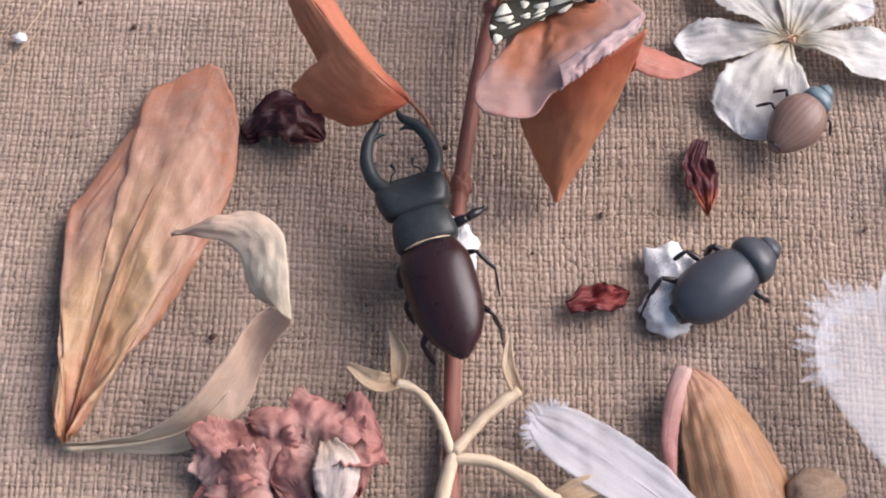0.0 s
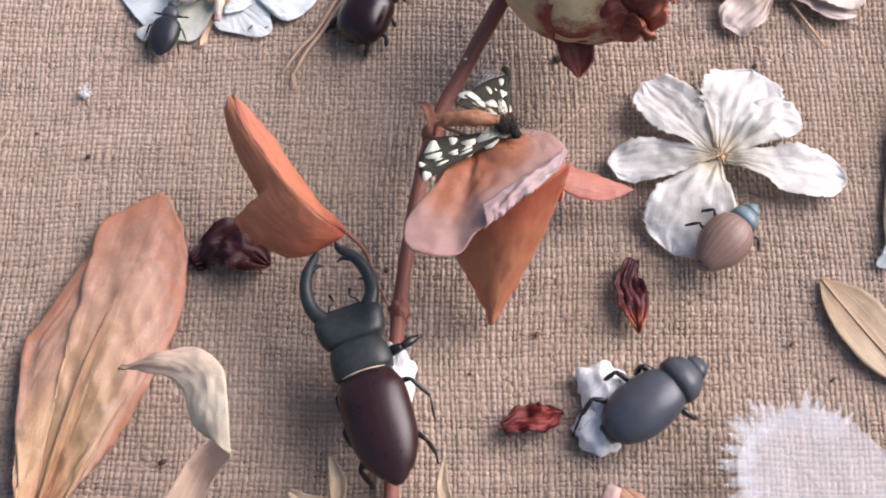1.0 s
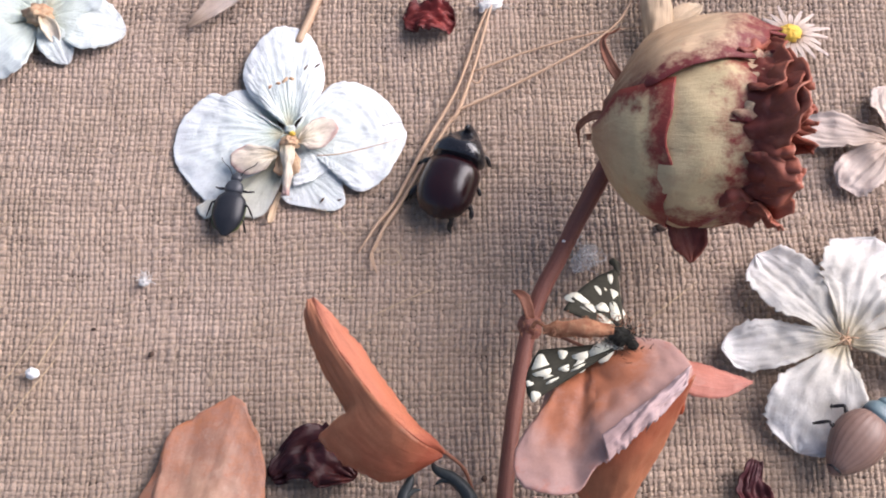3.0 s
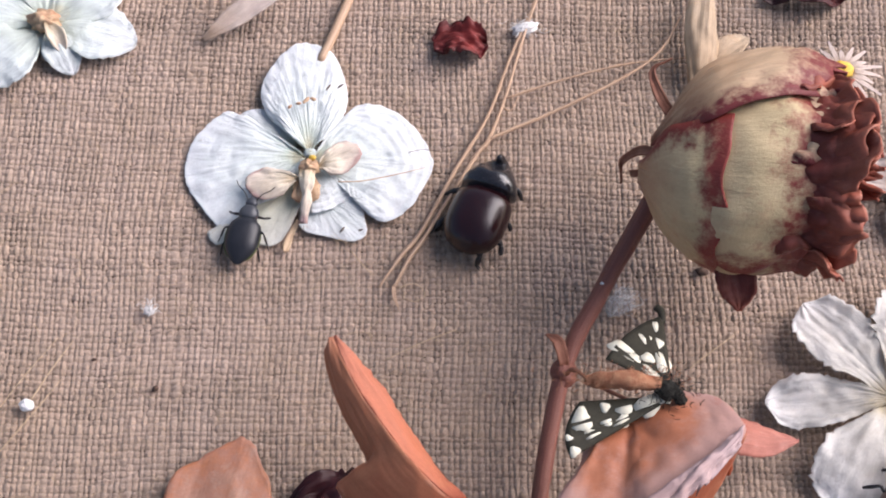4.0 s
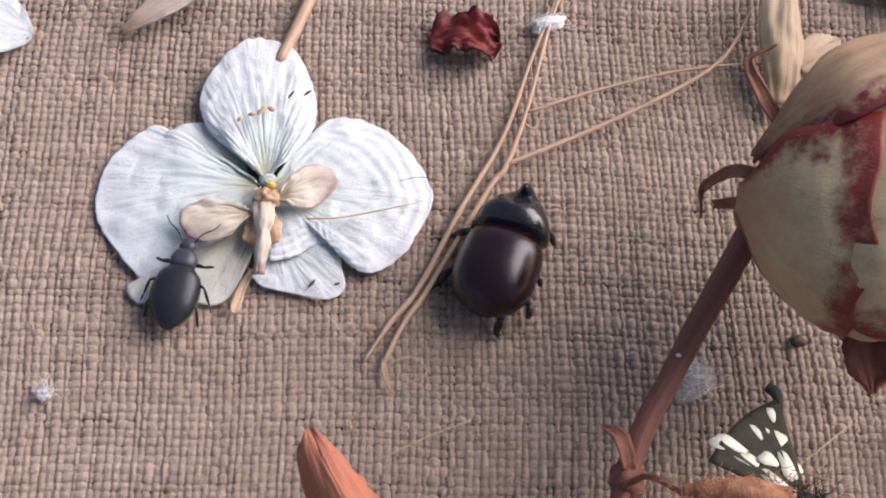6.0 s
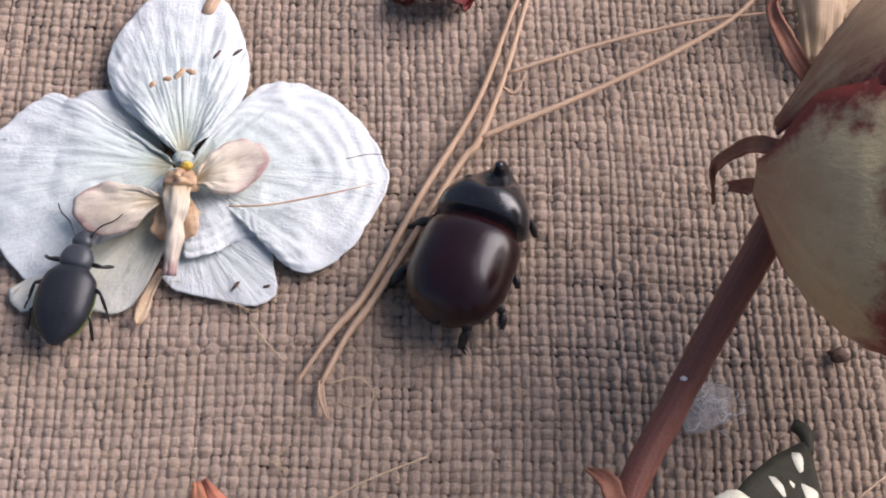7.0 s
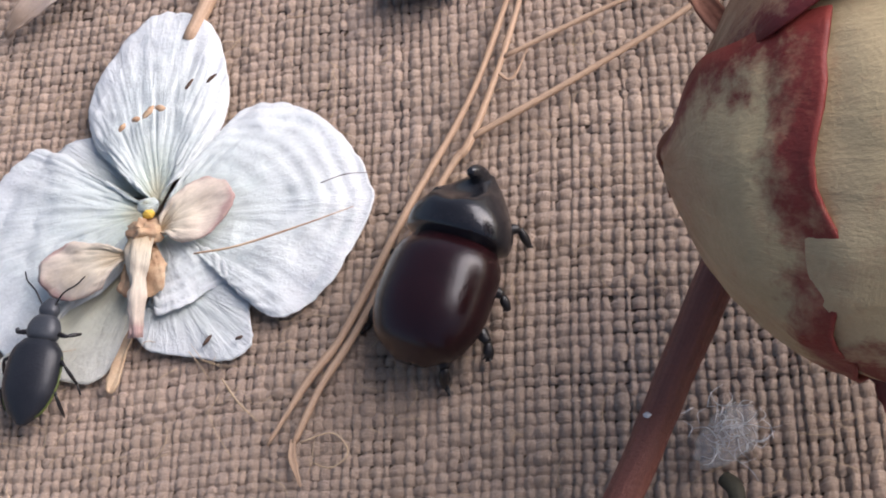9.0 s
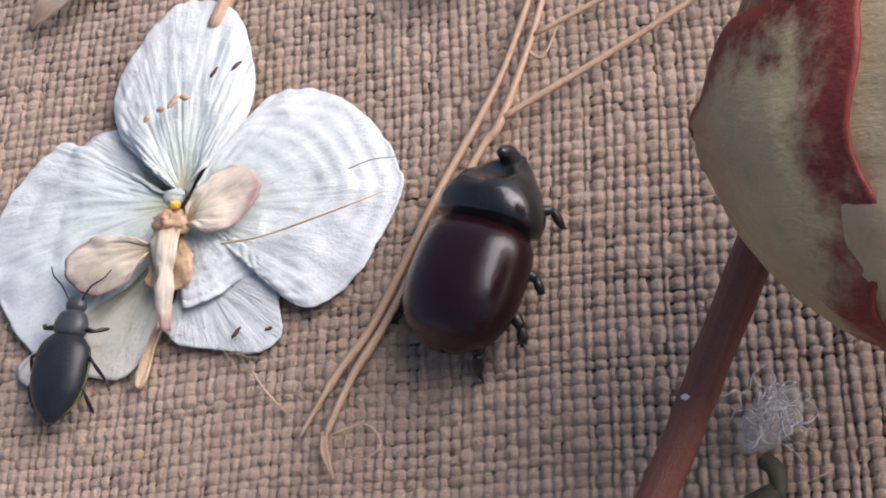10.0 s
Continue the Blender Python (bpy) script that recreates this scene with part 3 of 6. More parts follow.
cloth = thing("ground", (1.5, 15, 0), "coarse tan woven burlap cloth, slightly uneven", "cloth")
tagged(cloth, kind="structure")
X0, X1, Y0, Y1 = -16.0, 19.0, 0.4, 31.0
PX, PY = 0.156, 0.180
warp = link("warp_threads", big_mesh("warp_threads", *threads(True, X0, X1, Y0, Y1, PX, PY, 4, 0.072, 0.046, 3)), BURLAP, cloth)
weft = link("weft_threads", big_mesh("weft_threads", *threads(False, X0, X1, Y0, Y1, PY, PX, 3, 0.088, 0.038, 5)), BURLAP, cloth)
tagged(warp, kind="stuff"), tagged(weft, kind="stuff")


def gap_shade_sheet():
    # an added sheet, dark as painted shade for the weave's gaps, that goes on as plain cloth past it
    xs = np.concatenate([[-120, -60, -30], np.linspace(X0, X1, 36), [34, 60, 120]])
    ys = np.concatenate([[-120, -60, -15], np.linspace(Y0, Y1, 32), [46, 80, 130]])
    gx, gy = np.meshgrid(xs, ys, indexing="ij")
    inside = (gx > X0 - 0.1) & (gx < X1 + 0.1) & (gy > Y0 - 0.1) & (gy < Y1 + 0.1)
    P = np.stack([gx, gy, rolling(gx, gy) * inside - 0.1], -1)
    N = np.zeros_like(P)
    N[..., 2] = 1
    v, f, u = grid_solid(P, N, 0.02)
    return link("gap_shade_sheet", mesh_of("gap_shade_sheet", v, f, u), GAP_SHADE, cloth)


gap_shade_sheet()

# ---- insects: dry specimens, each lofted along its body ----
def placed(origin, heading, pitch=0.0, lean=0.0, size=1.0):
    """From a body's own lengths (x ahead, y left, z up) to the cloth."""
    m = Euler((radians(lean), radians(-pitch), 0)).to_matrix()
    m = np.array(Matrix.Rotation(radians(heading), 3, "Z") @ m) * size
    o = np.array(origin, float)
    return lambda p: np.asarray(p, float) @ m.T + o


def loft(name, material, parent, tf, xs, half, top, bottom, arc=(0, 360), power=2.3, n=26, sides=28, side_shift=None, groove=0.0, label="", bumps=()):
    """A body along x: half widths, heights above and below its mid level at the stations xs. An arc below 360 closes it at its seam."""
    s = np.linspace(0, 1, n)
    e = 0.5 - 0.5 * np.cos(np.pi * s)
    X = np.interp(e, np.linspace(0, 1, len(xs)), xs) if len(xs) > 2 else xs[0] + (xs[1] - xs[0]) * e
    pick = np.interp(X, xs, np.linspace(0, 1, len(xs))) if xs[-1] > xs[0] else e

    def smooth_profile(v):
        fine = profile(v, 200)
        return np.interp(pick, np.linspace(0, 1, 200), fine)

    H, A, B = np.maximum(smooth_profile(half), 0.005), np.maximum(smooth_profile(top), 0.005), np.maximum(smooth_profile(bottom), 0.005)
    full = arc[1] - arc[0] >= 360
    th = np.radians(np.linspace(arc[0], arc[1], sides, endpoint=not full))
    if not full:      # a narrow strip along the seam keeps its edge crisp
        th = np.radians(np.concatenate([[arc[0]], np.linspace(arc[0] + 1.0, arc[1] - 1.0, sides - 2), [arc[1]]]))
    c, d = np.cos(th), np.sin(th)
    cx, dz = np.sign(c) * np.abs(c) ** (2 / power), np.sign(d) * np.abs(d) ** (2 / power)
    Y = H[:, None] * cx[None]
    Z = np.where(dz[None] > 0, A[:, None] * dz[None], B[:, None] * dz[None])
    P = np.stack([np.broadcast_to(X[:, None], Y.shape), Y, Z], -1)
    if groove:
        near = np.exp(-((np.degrees(th) - 90) / 6) ** 2)
        P[..., 2] -= groove * near[None] * (Z > 0)
    for bx, by, r, h in bumps:
        g = np.exp(-((P[..., 0] - bx) ** 2 + (P[..., 1] - by) ** 2) / r**2)
        P[..., 2] += h * g * (Z > 0)
    m = len(th)
    wrap = m if full else m - 1
    faces = [(i * m + j, (i + 1) * m + j, (i + 1) * m + (j + 1) % m, i * m + (j + 1) % m) for i in range(n - 1) for j in range(wrap)]
    faces += [tuple(range(m)), tuple((n - 1) * m + j for j in range(m - 1, -1, -1))]
    uv = np.stack(np.meshgrid(np.linspace(0, 1, n), np.linspace(0, 1, m), indexing="ij"), -1).reshape(-1, 2)
    return link(name, mesh_of(name, tf(P.reshape(-1, 3)), faces, uv), material, parent, label)


def elytra(parent, material, tf, xs, half, top, bottom, power=2.3, bumps=()):
    for arc in ((-85, 90), (90, 265)):
        loft("elytron", material, parent, tf, xs, half, top, bottom, arc, power, sides=20, bumps=bumps)


def limb(parent, tf, points, r, material=LEG, name="leg", spines=True, seed=0):
    """A jointed leg: a thick thigh, a spiny shin and a thin foot."""
    p = [np.array(q, float) for q in points]
    bits = []
    for i, (a, b) in enumerate(zip(p, p[1:])):
        k = (1.0, 0.8, 0.42, 0.34)[min(i, 3)]
        mid = (a + b) / 2 + np.array([0, 0, 0.04 * np.linalg.norm(b - a)])
        bits.append(tube_data(tf([a, mid, b]), [r * k * 0.75, r * k * 1.1, r * k * 0.7], 9, 7))
    if spines and len(p) > 2:
        rng = random.Random(seed)
        for t in (0.4, 0.6, 0.8, 0.97):
            q = p[1] + (p[2] - p[1]) * t
            e = q + np.array([rng.uniform(-1, 0.4), rng.uniform(-1, 1), 0.2]) * r * 1.6
            bits.append(tube_data(tf([q, (q + e) / 2, e]), [r * 0.35, r * 0.25, r * 0.05], 4, 5))
    return link(name, mesh_of(name, *join_data(bits)), material, parent)


def feeler(parent, tf, points, r, club=1.0):
    return tube("antenna", LEG, parent, tf(points), [r, r, r * 0.9, r * club], 16, 6)


def stag_beetle():
    b = thing("stag_beetle", (0.2, 7.6, 0.6), "large dried stag beetle with chestnut wing cases and black jaws", "beetle specimen")
    tf = placed((1.0, 5.15, 2.0), 108.0, 4.0, -8)
    elytra(b, STAG_SHELL, tf, [0.0, 0.5, 1.2, 2.0, 2.7, 3.15], [0.12, 0.62, 0.90, 0.97, 0.96, 0.78], [0.10, 0.42, 0.62, 0.70, 0.66, 0.5], [0.1, 0.35, 0.5, 0.55, 0.5, 0.4], 2.2)
    loft("abdomen", LEG, b, tf, [0.15, 1.5, 3.4], [0.3, 0.82, 0.7], [0.1, 0.3, 0.3], [0.35, 0.72, 0.7])
    tube("fringe", FIBRE, b, tf([(3.22, 0.62, 0.34), (3.2, 0.3, 0.56), (3.2, 0.0, 0.62), (3.2, -0.3, 0.56), (3.22, -0.62, 0.34)]), [0.015, 0.025, 0.025, 0.025, 0.015], 20, 6, 0.02, label="thin tan hair fringe")
    loft("pronotum", STAG_BLACK, b, tf, [3.12, 3.3, 3.7, 4.1, 4.22], [0.55, 0.84, 0.86, 0.76, 0.6], [0.42, 0.56, 0.60, 0.54, 0.42], [0.4, 0.5, 0.55, 0.5, 0.4], power=2.8)
    loft("head", STAG_BLACK, b, tf, [4.15, 4.3, 4.75, 5.1, 5.3], [0.62, 0.88, 1.0, 0.94, 0.6], [0.36, 0.48, 0.46, 0.32, 0.18], [0.3, 0.4, 0.4, 0.3, 0.2], power=3.2, bumps=((5.05, 0.0, 0.5, -0.14), (4.9, 0.72, 0.22, 0.10), (4.9, -0.72, 0.22, 0.10)))
    for s in (1, -1):
        jaw = tube("mandible", STAG_BLACK, b, tf([(5.0, 0.6 * s, 0.02), (5.5, 0.88 * s, 0.08), (6.1, 0.9 * s, 0.12), (6.6, 0.68 * s, 0.18), (6.95, 0.36 * s, 0.2), (7.2, 0.3 * s, 0.2)]), [0.26, 0.21, 0.19, 0.16, 0.11, 0.035], 40, 12)
        tube("tooth", STAG_BLACK, jaw, tf([(6.55, 0.68 * s, 0.18), (6.66, 0.40 * s, 0.18), (6.62, 0.2 * s, 0.18)]), [0.11, 0.07, 0.02], 10, 8)
        tube("tooth", STAG_BLACK, jaw, tf([(5.85, 0.88 * s, 0.1), (5.92, 0.74 * s, 0.12), (5.95, 0.64 * s, 0.12)]), [0.09, 0.05, 0.02], 8, 8)
        feeler(b, tf, [(5.1, 0.5 * s, 0.1), (5.35, 0.4 * s, 0.25), (5.5, 0.25 * s, 0.2), (5.75, 0.3 * s, 0.1)], 0.025, 2.2)
    limb(b, tf, [(3.7, -0.7, -0.3), (3.7, -1.2, -0.05), (3.85, -1.65, -0.2), (3.9, -1.8, -0.3)], 0.15, seed=1)
    limb(b, tf, [(2.9, -0.7, -0.4), (2.75, -1.15, -0.1), (2.2, -1.5, -0.4), (1.6, -1.4, -0.9)], 0.08, seed=2)
    limb(b, tf, [(1.5, -0.7, -0.4), (1.0, -1.05, -0.2), (0.7, -1.15, -0.9), (0.5, -1.1, -1.2)], 0.08, seed=3)
    limb(b, tf, [(3.1, 0.7, -0.4), (3.0, 0.98, -0.5), (2.8, 1.05, -1.2)], 0.1, seed=4)
    limb(b, tf, [(2.2, 0.75, -0.4), (1.95, 1.08, -0.4), (1.7, 1.0, -1.1)], 0.1, seed=5)
    limb(b, tf, [(1.2, 0.6, -0.4), (0.8, 0.95, -0.4), (0.45, 0.8, -1.2)], 0.1, seed=6)
    c = thing("cotton_wad", (0.6, 8.4, 0.2), "small wad of white cotton under the stag beetle", "cotton")
    blob("wad", COTTON, c, (0.75, 8.6, 1.0), (0.55, 0.95, 0.85), 0.35, 2.0, 3.0)
    fibres("lint", COTTON_WISP, c, (0.9, 8.6, 1.1), (0.4, 0.6, 0.3), 40, 0.5, 0.008, 4)


def rhino_beetle():
    b = thing("rhinoceros_beetle", (-0.4, 21.3, 0.0), "dried rhinoceros beetle with glossy dark maroon wing cases", "beetle specimen")
    tf = placed((-0.82, 20.05, 0.70), 69.5, 1.0, -6, 0.96)
    elytra(b, RHINO_SHELL, tf, [0.0, 0.25, 0.7, 1.2, 1.65, 1.95], [0.25, 0.66, 0.86, 0.88, 0.84, 0.66], [0.14, 0.48, 0.66, 0.70, 0.66, 0.46], [0.1, 0.3, 0.4, 0.4, 0.35, 0.3], 2.3)
    loft("abdomen", LEG, b, tf, [0.2, 1.0, 2.2], [0.3, 0.78, 0.6], [0.2, 0.3, 0.3], [0.3, 0.55, 0.5])
    loft("pronotum", RHINO_BLACK, b, tf, [1.9, 2.0, 2.3, 2.64, 2.95], [0.68, 0.82, 0.78, 0.58, 0.34], [0.48, 0.66, 0.70, 0.48, 0.2], [0.3, 0.4, 0.4, 0.3, 0.2], power=2.5, bumps=((2.66, 0.0, 0.24, -0.2), (2.40, 0.3, 0.11, 0.12), (2.42, -0.26, 0.11, 0.12), (2.3, 0.05, 0.1, 0.08), (2.6, 0.42, 0.1, 0.08), (2.62, -0.4, 0.1, 0.08), (2.15, 0.4, 0.09, -0.05)))
    loft("head", RHINO_BLACK, b, tf, [2.7, 2.9, 3.12], [0.34, 0.34, 0.18], [0.16, 0.2, 0.08], [0.2, 0.2, 0.1], power=2.4)
    tube("horn", RHINO_BLACK, b, tf([(2.94, 0, 0.0), (3.02, 0, 0.16), (3.02, 0, 0.32), (2.94, 0, 0.44)]), [0.2, 0.16, 0.11, 0.06], 14, 10)
    for points, r, seed in (([(2.35, 0.5, -0.25), (2.4, 0.78, -0.3), (2.2, 0.92, -0.5)], 0.09, 12), ([(2.4, -0.5, -0.25), (2.5, -0.72, -0.3), (2.35, -0.85, -0.55)], 0.08, 10),
                            ([(1.7, 0.6, -0.25), (1.95, 0.92, -0.25), (1.85, 1.25, -0.5), (1.8, 1.4, -0.55)], 0.1, 22), ([(1.5, -0.6, -0.35), (1.45, -0.8, -0.4), (1.3, -0.9, -0.55)], 0.08, 20),
                            ([(1.1, 0.6, -0.3), (0.95, 0.98, -0.25), (0.62, 1.2, -0.5), (0.45, 1.35, -0.6)], 0.11, 32), ([(0.9, -0.6, -0.35), (0.7, -0.85, -0.4), (0.5, -0.9, -0.55)], 0.09, 30),
                            ([(0.4, -0.3, -0.3), (0.12, -0.42, -0.25), (-0.05, -0.35, -0.6)], 0.1, 44)):
        limb(b, tf, points, r, seed=seed)


def slate_beetle():
    b = thing("slate_beetle", (8.0, 8.0, 0.2), "slate grey dried beetle with smooth wing cases, lying on cotton", "beetle specimen")
    tf = placed((6.7, 6.95, 1.0), 37, 3, -6)
    elytra(b, SLATE_ELYTRA, tf, [0.0, 0.3, 0.9, 1.6, 2.1, 2.4], [0.2, 0.6, 0.84, 0.85, 0.76, 0.6], [0.15, 0.48, 0.68, 0.70, 0.62, 0.5], [0.1, 0.3, 0.45, 0.45, 0.4, 0.3], 2.2)
    loft("abdomen", LEG, b, tf, [0.0, 1.2, 2.6], [0.3, 0.8, 0.6], [0.2, 0.3, 0.3], [0.3, 0.55, 0.5])
    loft("pronotum", SLATE_SHELL, b, tf, [2.36, 2.5, 2.8, 3.1, 3.22], [0.58, 0.70, 0.68, 0.5, 0.3], [0.48, 0.62, 0.60, 0.42, 0.26], [0.3, 0.4, 0.4, 0.3, 0.2], power=2.4)
    loft("head", SLATE_SHELL, b, tf, [3.1, 3.3, 3.52], [0.34, 0.36, 0.2], [0.3, 0.3, 0.14], [0.3, 0.25, 0.15], power=2.6)
    limb(b, tf, [(2.3, 0.5, -0.1), (2.05, 0.95, 0.2), (1.85, 1.0, -0.2)], 0.11, seed=51)
    limb(b, tf, [(1.6, 0.7, 0.0), (1.35, 1.25, 0.25), (0.9, 1.35, -0.1), (0.6, 1.3, -0.4)], 0.085, seed=52)
    limb(b, tf, [(0.8, 0.65, -0.1), (0.35, 1.05, 0.15), (-0.2, 0.95, -0.3), (-0.6, 0.8, -0.75)], 0.085, seed=53)
    limb(b, tf, [(2.2, -0.5, -0.3), (2.3, -0.9, -0.4), (2.5, -0.95, -0.8)], 0.1, seed=54)
    c = thing("cotton_wad", (6.7, 8.2, 0.1), "tuft of white cotton under the slate grey beetle", "cotton")
    blob("tuft", COTTON, c, (6.75, 8.5, 0.35), (0.75, 0.85, 0.6), 0.4, 1.8, 7.0)
    blob("tuft", COTTON, c, (6.6, 7.4, 0.3), (0.75, 0.75, 0.5), 0.4, 1.8, 9.0)
    fibres("lint", COTTON_WISP, c, (6.65, 8.3, 0.5), (0.5, 0.7, 0.25), 70, 0.5, 0.008, 8)


def ground_beetle():
    b = thing("ground_beetle", (-6.8, 20.6, 0.1), "small dull black ground beetle on the white orchid", "beetle specimen")
    tf = placed((-6.98, 19.72, 0.42), 79, 6, -3)
    elytra(b, GROUND_SHELL, tf, [0.0, 0.2, 0.5, 0.9, 1.15, 1.3], [0.08, 0.30, 0.45, 0.47, 0.42, 0.28], [0.05, 0.18, 0.28, 0.30, 0.27, 0.2], [0.05, 0.12, 0.16, 0.16, 0.14, 0.1], 2.2)
    for s in (1, -1):
        tube("rim", GROUND_RIM, b, tf([(0.06, 0.11 * s, 0.0), (0.25, 0.35 * s, 0.02), (0.6, 0.475 * s, 0.02), (1.0, 0.46 * s, 0.02), (1.26, 0.31 * s, 0.02)]), [0.012, 0.018, 0.018, 0.016, 0.01], 24, 5, label="thin green-gold rim")
        limb(b, tf, [(1.45, 0.18 * s, -0.05), (1.4, 0.45 * s, 0.05), (1.5, 0.58 * s, -0.12)], 0.04, seed=61)
        limb(b, tf, [(1.1, 0.3 * s, -0.08), (0.95, 0.55 * s, 0.06), (0.75, 0.66 * s, -0.2), (0.6, 0.72 * s, -0.28)], 0.036, seed=62)
        limb(b, tf, [(0.7, 0.3 * s, -0.08), (0.5, 0.5 * s, 0.02), (0.25, 0.55 * s, -0.25)], 0.036, seed=63)
        feeler(b, tf, [(1.83, 0.1 * s, 0.05), (2.05, 0.25 * s, 0.12), (2.2, 0.45 * s, 0.12), (2.35, 0.55 * s, 0.1)], 0.014, 0.8)
    loft("pronotum", SLATE_SHELL, b, tf, [1.28, 1.36, 1.5, 1.64, 1.7], [0.18, 0.26, 0.28, 0.22, 0.16], [0.14, 0.2, 0.2, 0.17, 0.12], [0.1, 0.12, 0.12, 0.1, 0.08])
    loft("head", SLATE_SHELL, b, tf, [1.68, 1.78, 1.9, 1.98], [0.13, 0.17, 0.13, 0.06], [0.1, 0.13, 0.1, 0.04], [0.08, 0.1, 0.08, 0.04])


def brown_beetle():
    b = thing("brown_beetle", (10.6, 13.0, 0.3), "taupe brown beetle with a blue-grey head on the white flower", "beetle specimen")
    tf = placed((9.6, 12.1, 0.95), 48, 6, 8, 1.12)
    elytra(b, BROWN_SHELL, tf, [0.0, 0.25, 0.8, 1.3, 1.6, 1.75], [0.08, 0.36, 0.64, 0.66, 0.52, 0.36], [0.06, 0.3, 0.5, 0.52, 0.42, 0.3], [0.05, 0.2, 0.3, 0.3, 0.25, 0.2], 2.2)
    loft("abdomen", LEG, b, tf, [0.1, 0.9, 1.8], [0.2, 0.55, 0.4], [0.2, 0.2, 0.2], [0.2, 0.4, 0.4])
    loft("pronotum", TEAL_SHELL, b, tf, [1.72, 1.82, 2.0, 2.16], [0.34, 0.40, 0.36, 0.2], [0.3, 0.34, 0.3, 0.14], [0.2, 0.25, 0.2, 0.1])
    loft("head", TEAL_SHELL, b, tf, [2.1, 2.2, 2.36], [0.2, 0.22, 0.1], [0.16, 0.18, 0.08], [0.12, 0.12, 0.06])
    limb(b, tf, [(1.3, 0.5, 0.0), (1.5, 0.75, 0.1), (1.3, 0.98, -0.1)], 0.06, seed=71)
    limb(b, tf, [(0.9, 0.5, 0.0), (0.95, 0.8, 0.1), (0.7, 1.05, -0.1)], 0.06, seed=72)
    limb(b, tf, [(1.7, -0.3, -0.2), (1.8, -0.6, -0.3), (1.7, -0.8, -0.7)], 0.06, seed=73)


def wing(parent, base, corners, z_of, spots, label):
    """A moth's wing: a dark sheet between the shoulder and two corners, with pale raised spots."""
    n = 15
    A, B, C = (np.array(p, float) for p in (base, *corners))
    u, v = np.meshgrid(np.linspace(0.03, 1, n), np.linspace(0, 1, n), indexing="ij")
    bulge = 1 + 0.10 * np.sin(np.pi * v)
    P = A + ((B - A) * (1 - v)[..., None] + (C - A) * v[..., None]) * (u * bulge)[..., None]
    P[..., 2] += z_of * np.sin(np.pi * v) * u + 0.02 * np.sin(v * 25) * u
    normal = unit(np.cross(np.gradient(P, axis=1), np.gradient(P, axis=0)))
    normal *= np.sign(normal[..., 2:3])
    vv, f, uv = grid_solid(P, normal, 0.03)
    w = link("wing", mesh_of("wing", vv, f, uv), WING_DARK, parent, label)
    for su, sv, r, stretch, turn in spots:
        i, j = su * (n - 1) / 0.97, sv * (n - 1)
        i = min(i, n - 1.01)
        a, b = int(i), int(min(j, n - 1.01))
        c = P[a, b] + (P[a + 1, b] - P[a, b]) * (i - a) + (P[a, b + 1] - P[a, b]) * (j - b)
        nn = normal[a, b]
        e = unit((B - A) - nn * ((B - A) @ nn))
        g = np.cross(nn, e)
        th = np.linspace(0, 2 * np.pi, 14, endpoint=False)
        lob = 1.3 * r * (1 + 0.18 * np.sin(3 * th + su * 20) + 0.1 * np.sin(2 * th + sv * 9))
        x, y = lob * stretch * np.cos(th), lob * np.sin(th)
        t = radians(turn)
        rim = c + nn * 0.017 + (x * math.cos(t) - y * math.sin(t))[:, None] * e + (x * math.sin(t) + y * math.cos(t))[:, None] * g
        verts = np.vstack([rim, rim - nn * 0.012, c + nn * 0.021])
        faces = [(k, (k + 1) % 14, 28) for k in range(14)] + [((k + 1) % 14, k, 14 + k, 14 + (k + 1) % 14) for k in range(14)]
        link("spot", mesh_of("spot", verts, faces, np.zeros((29, 2))), WING_PALE, w)
    return w


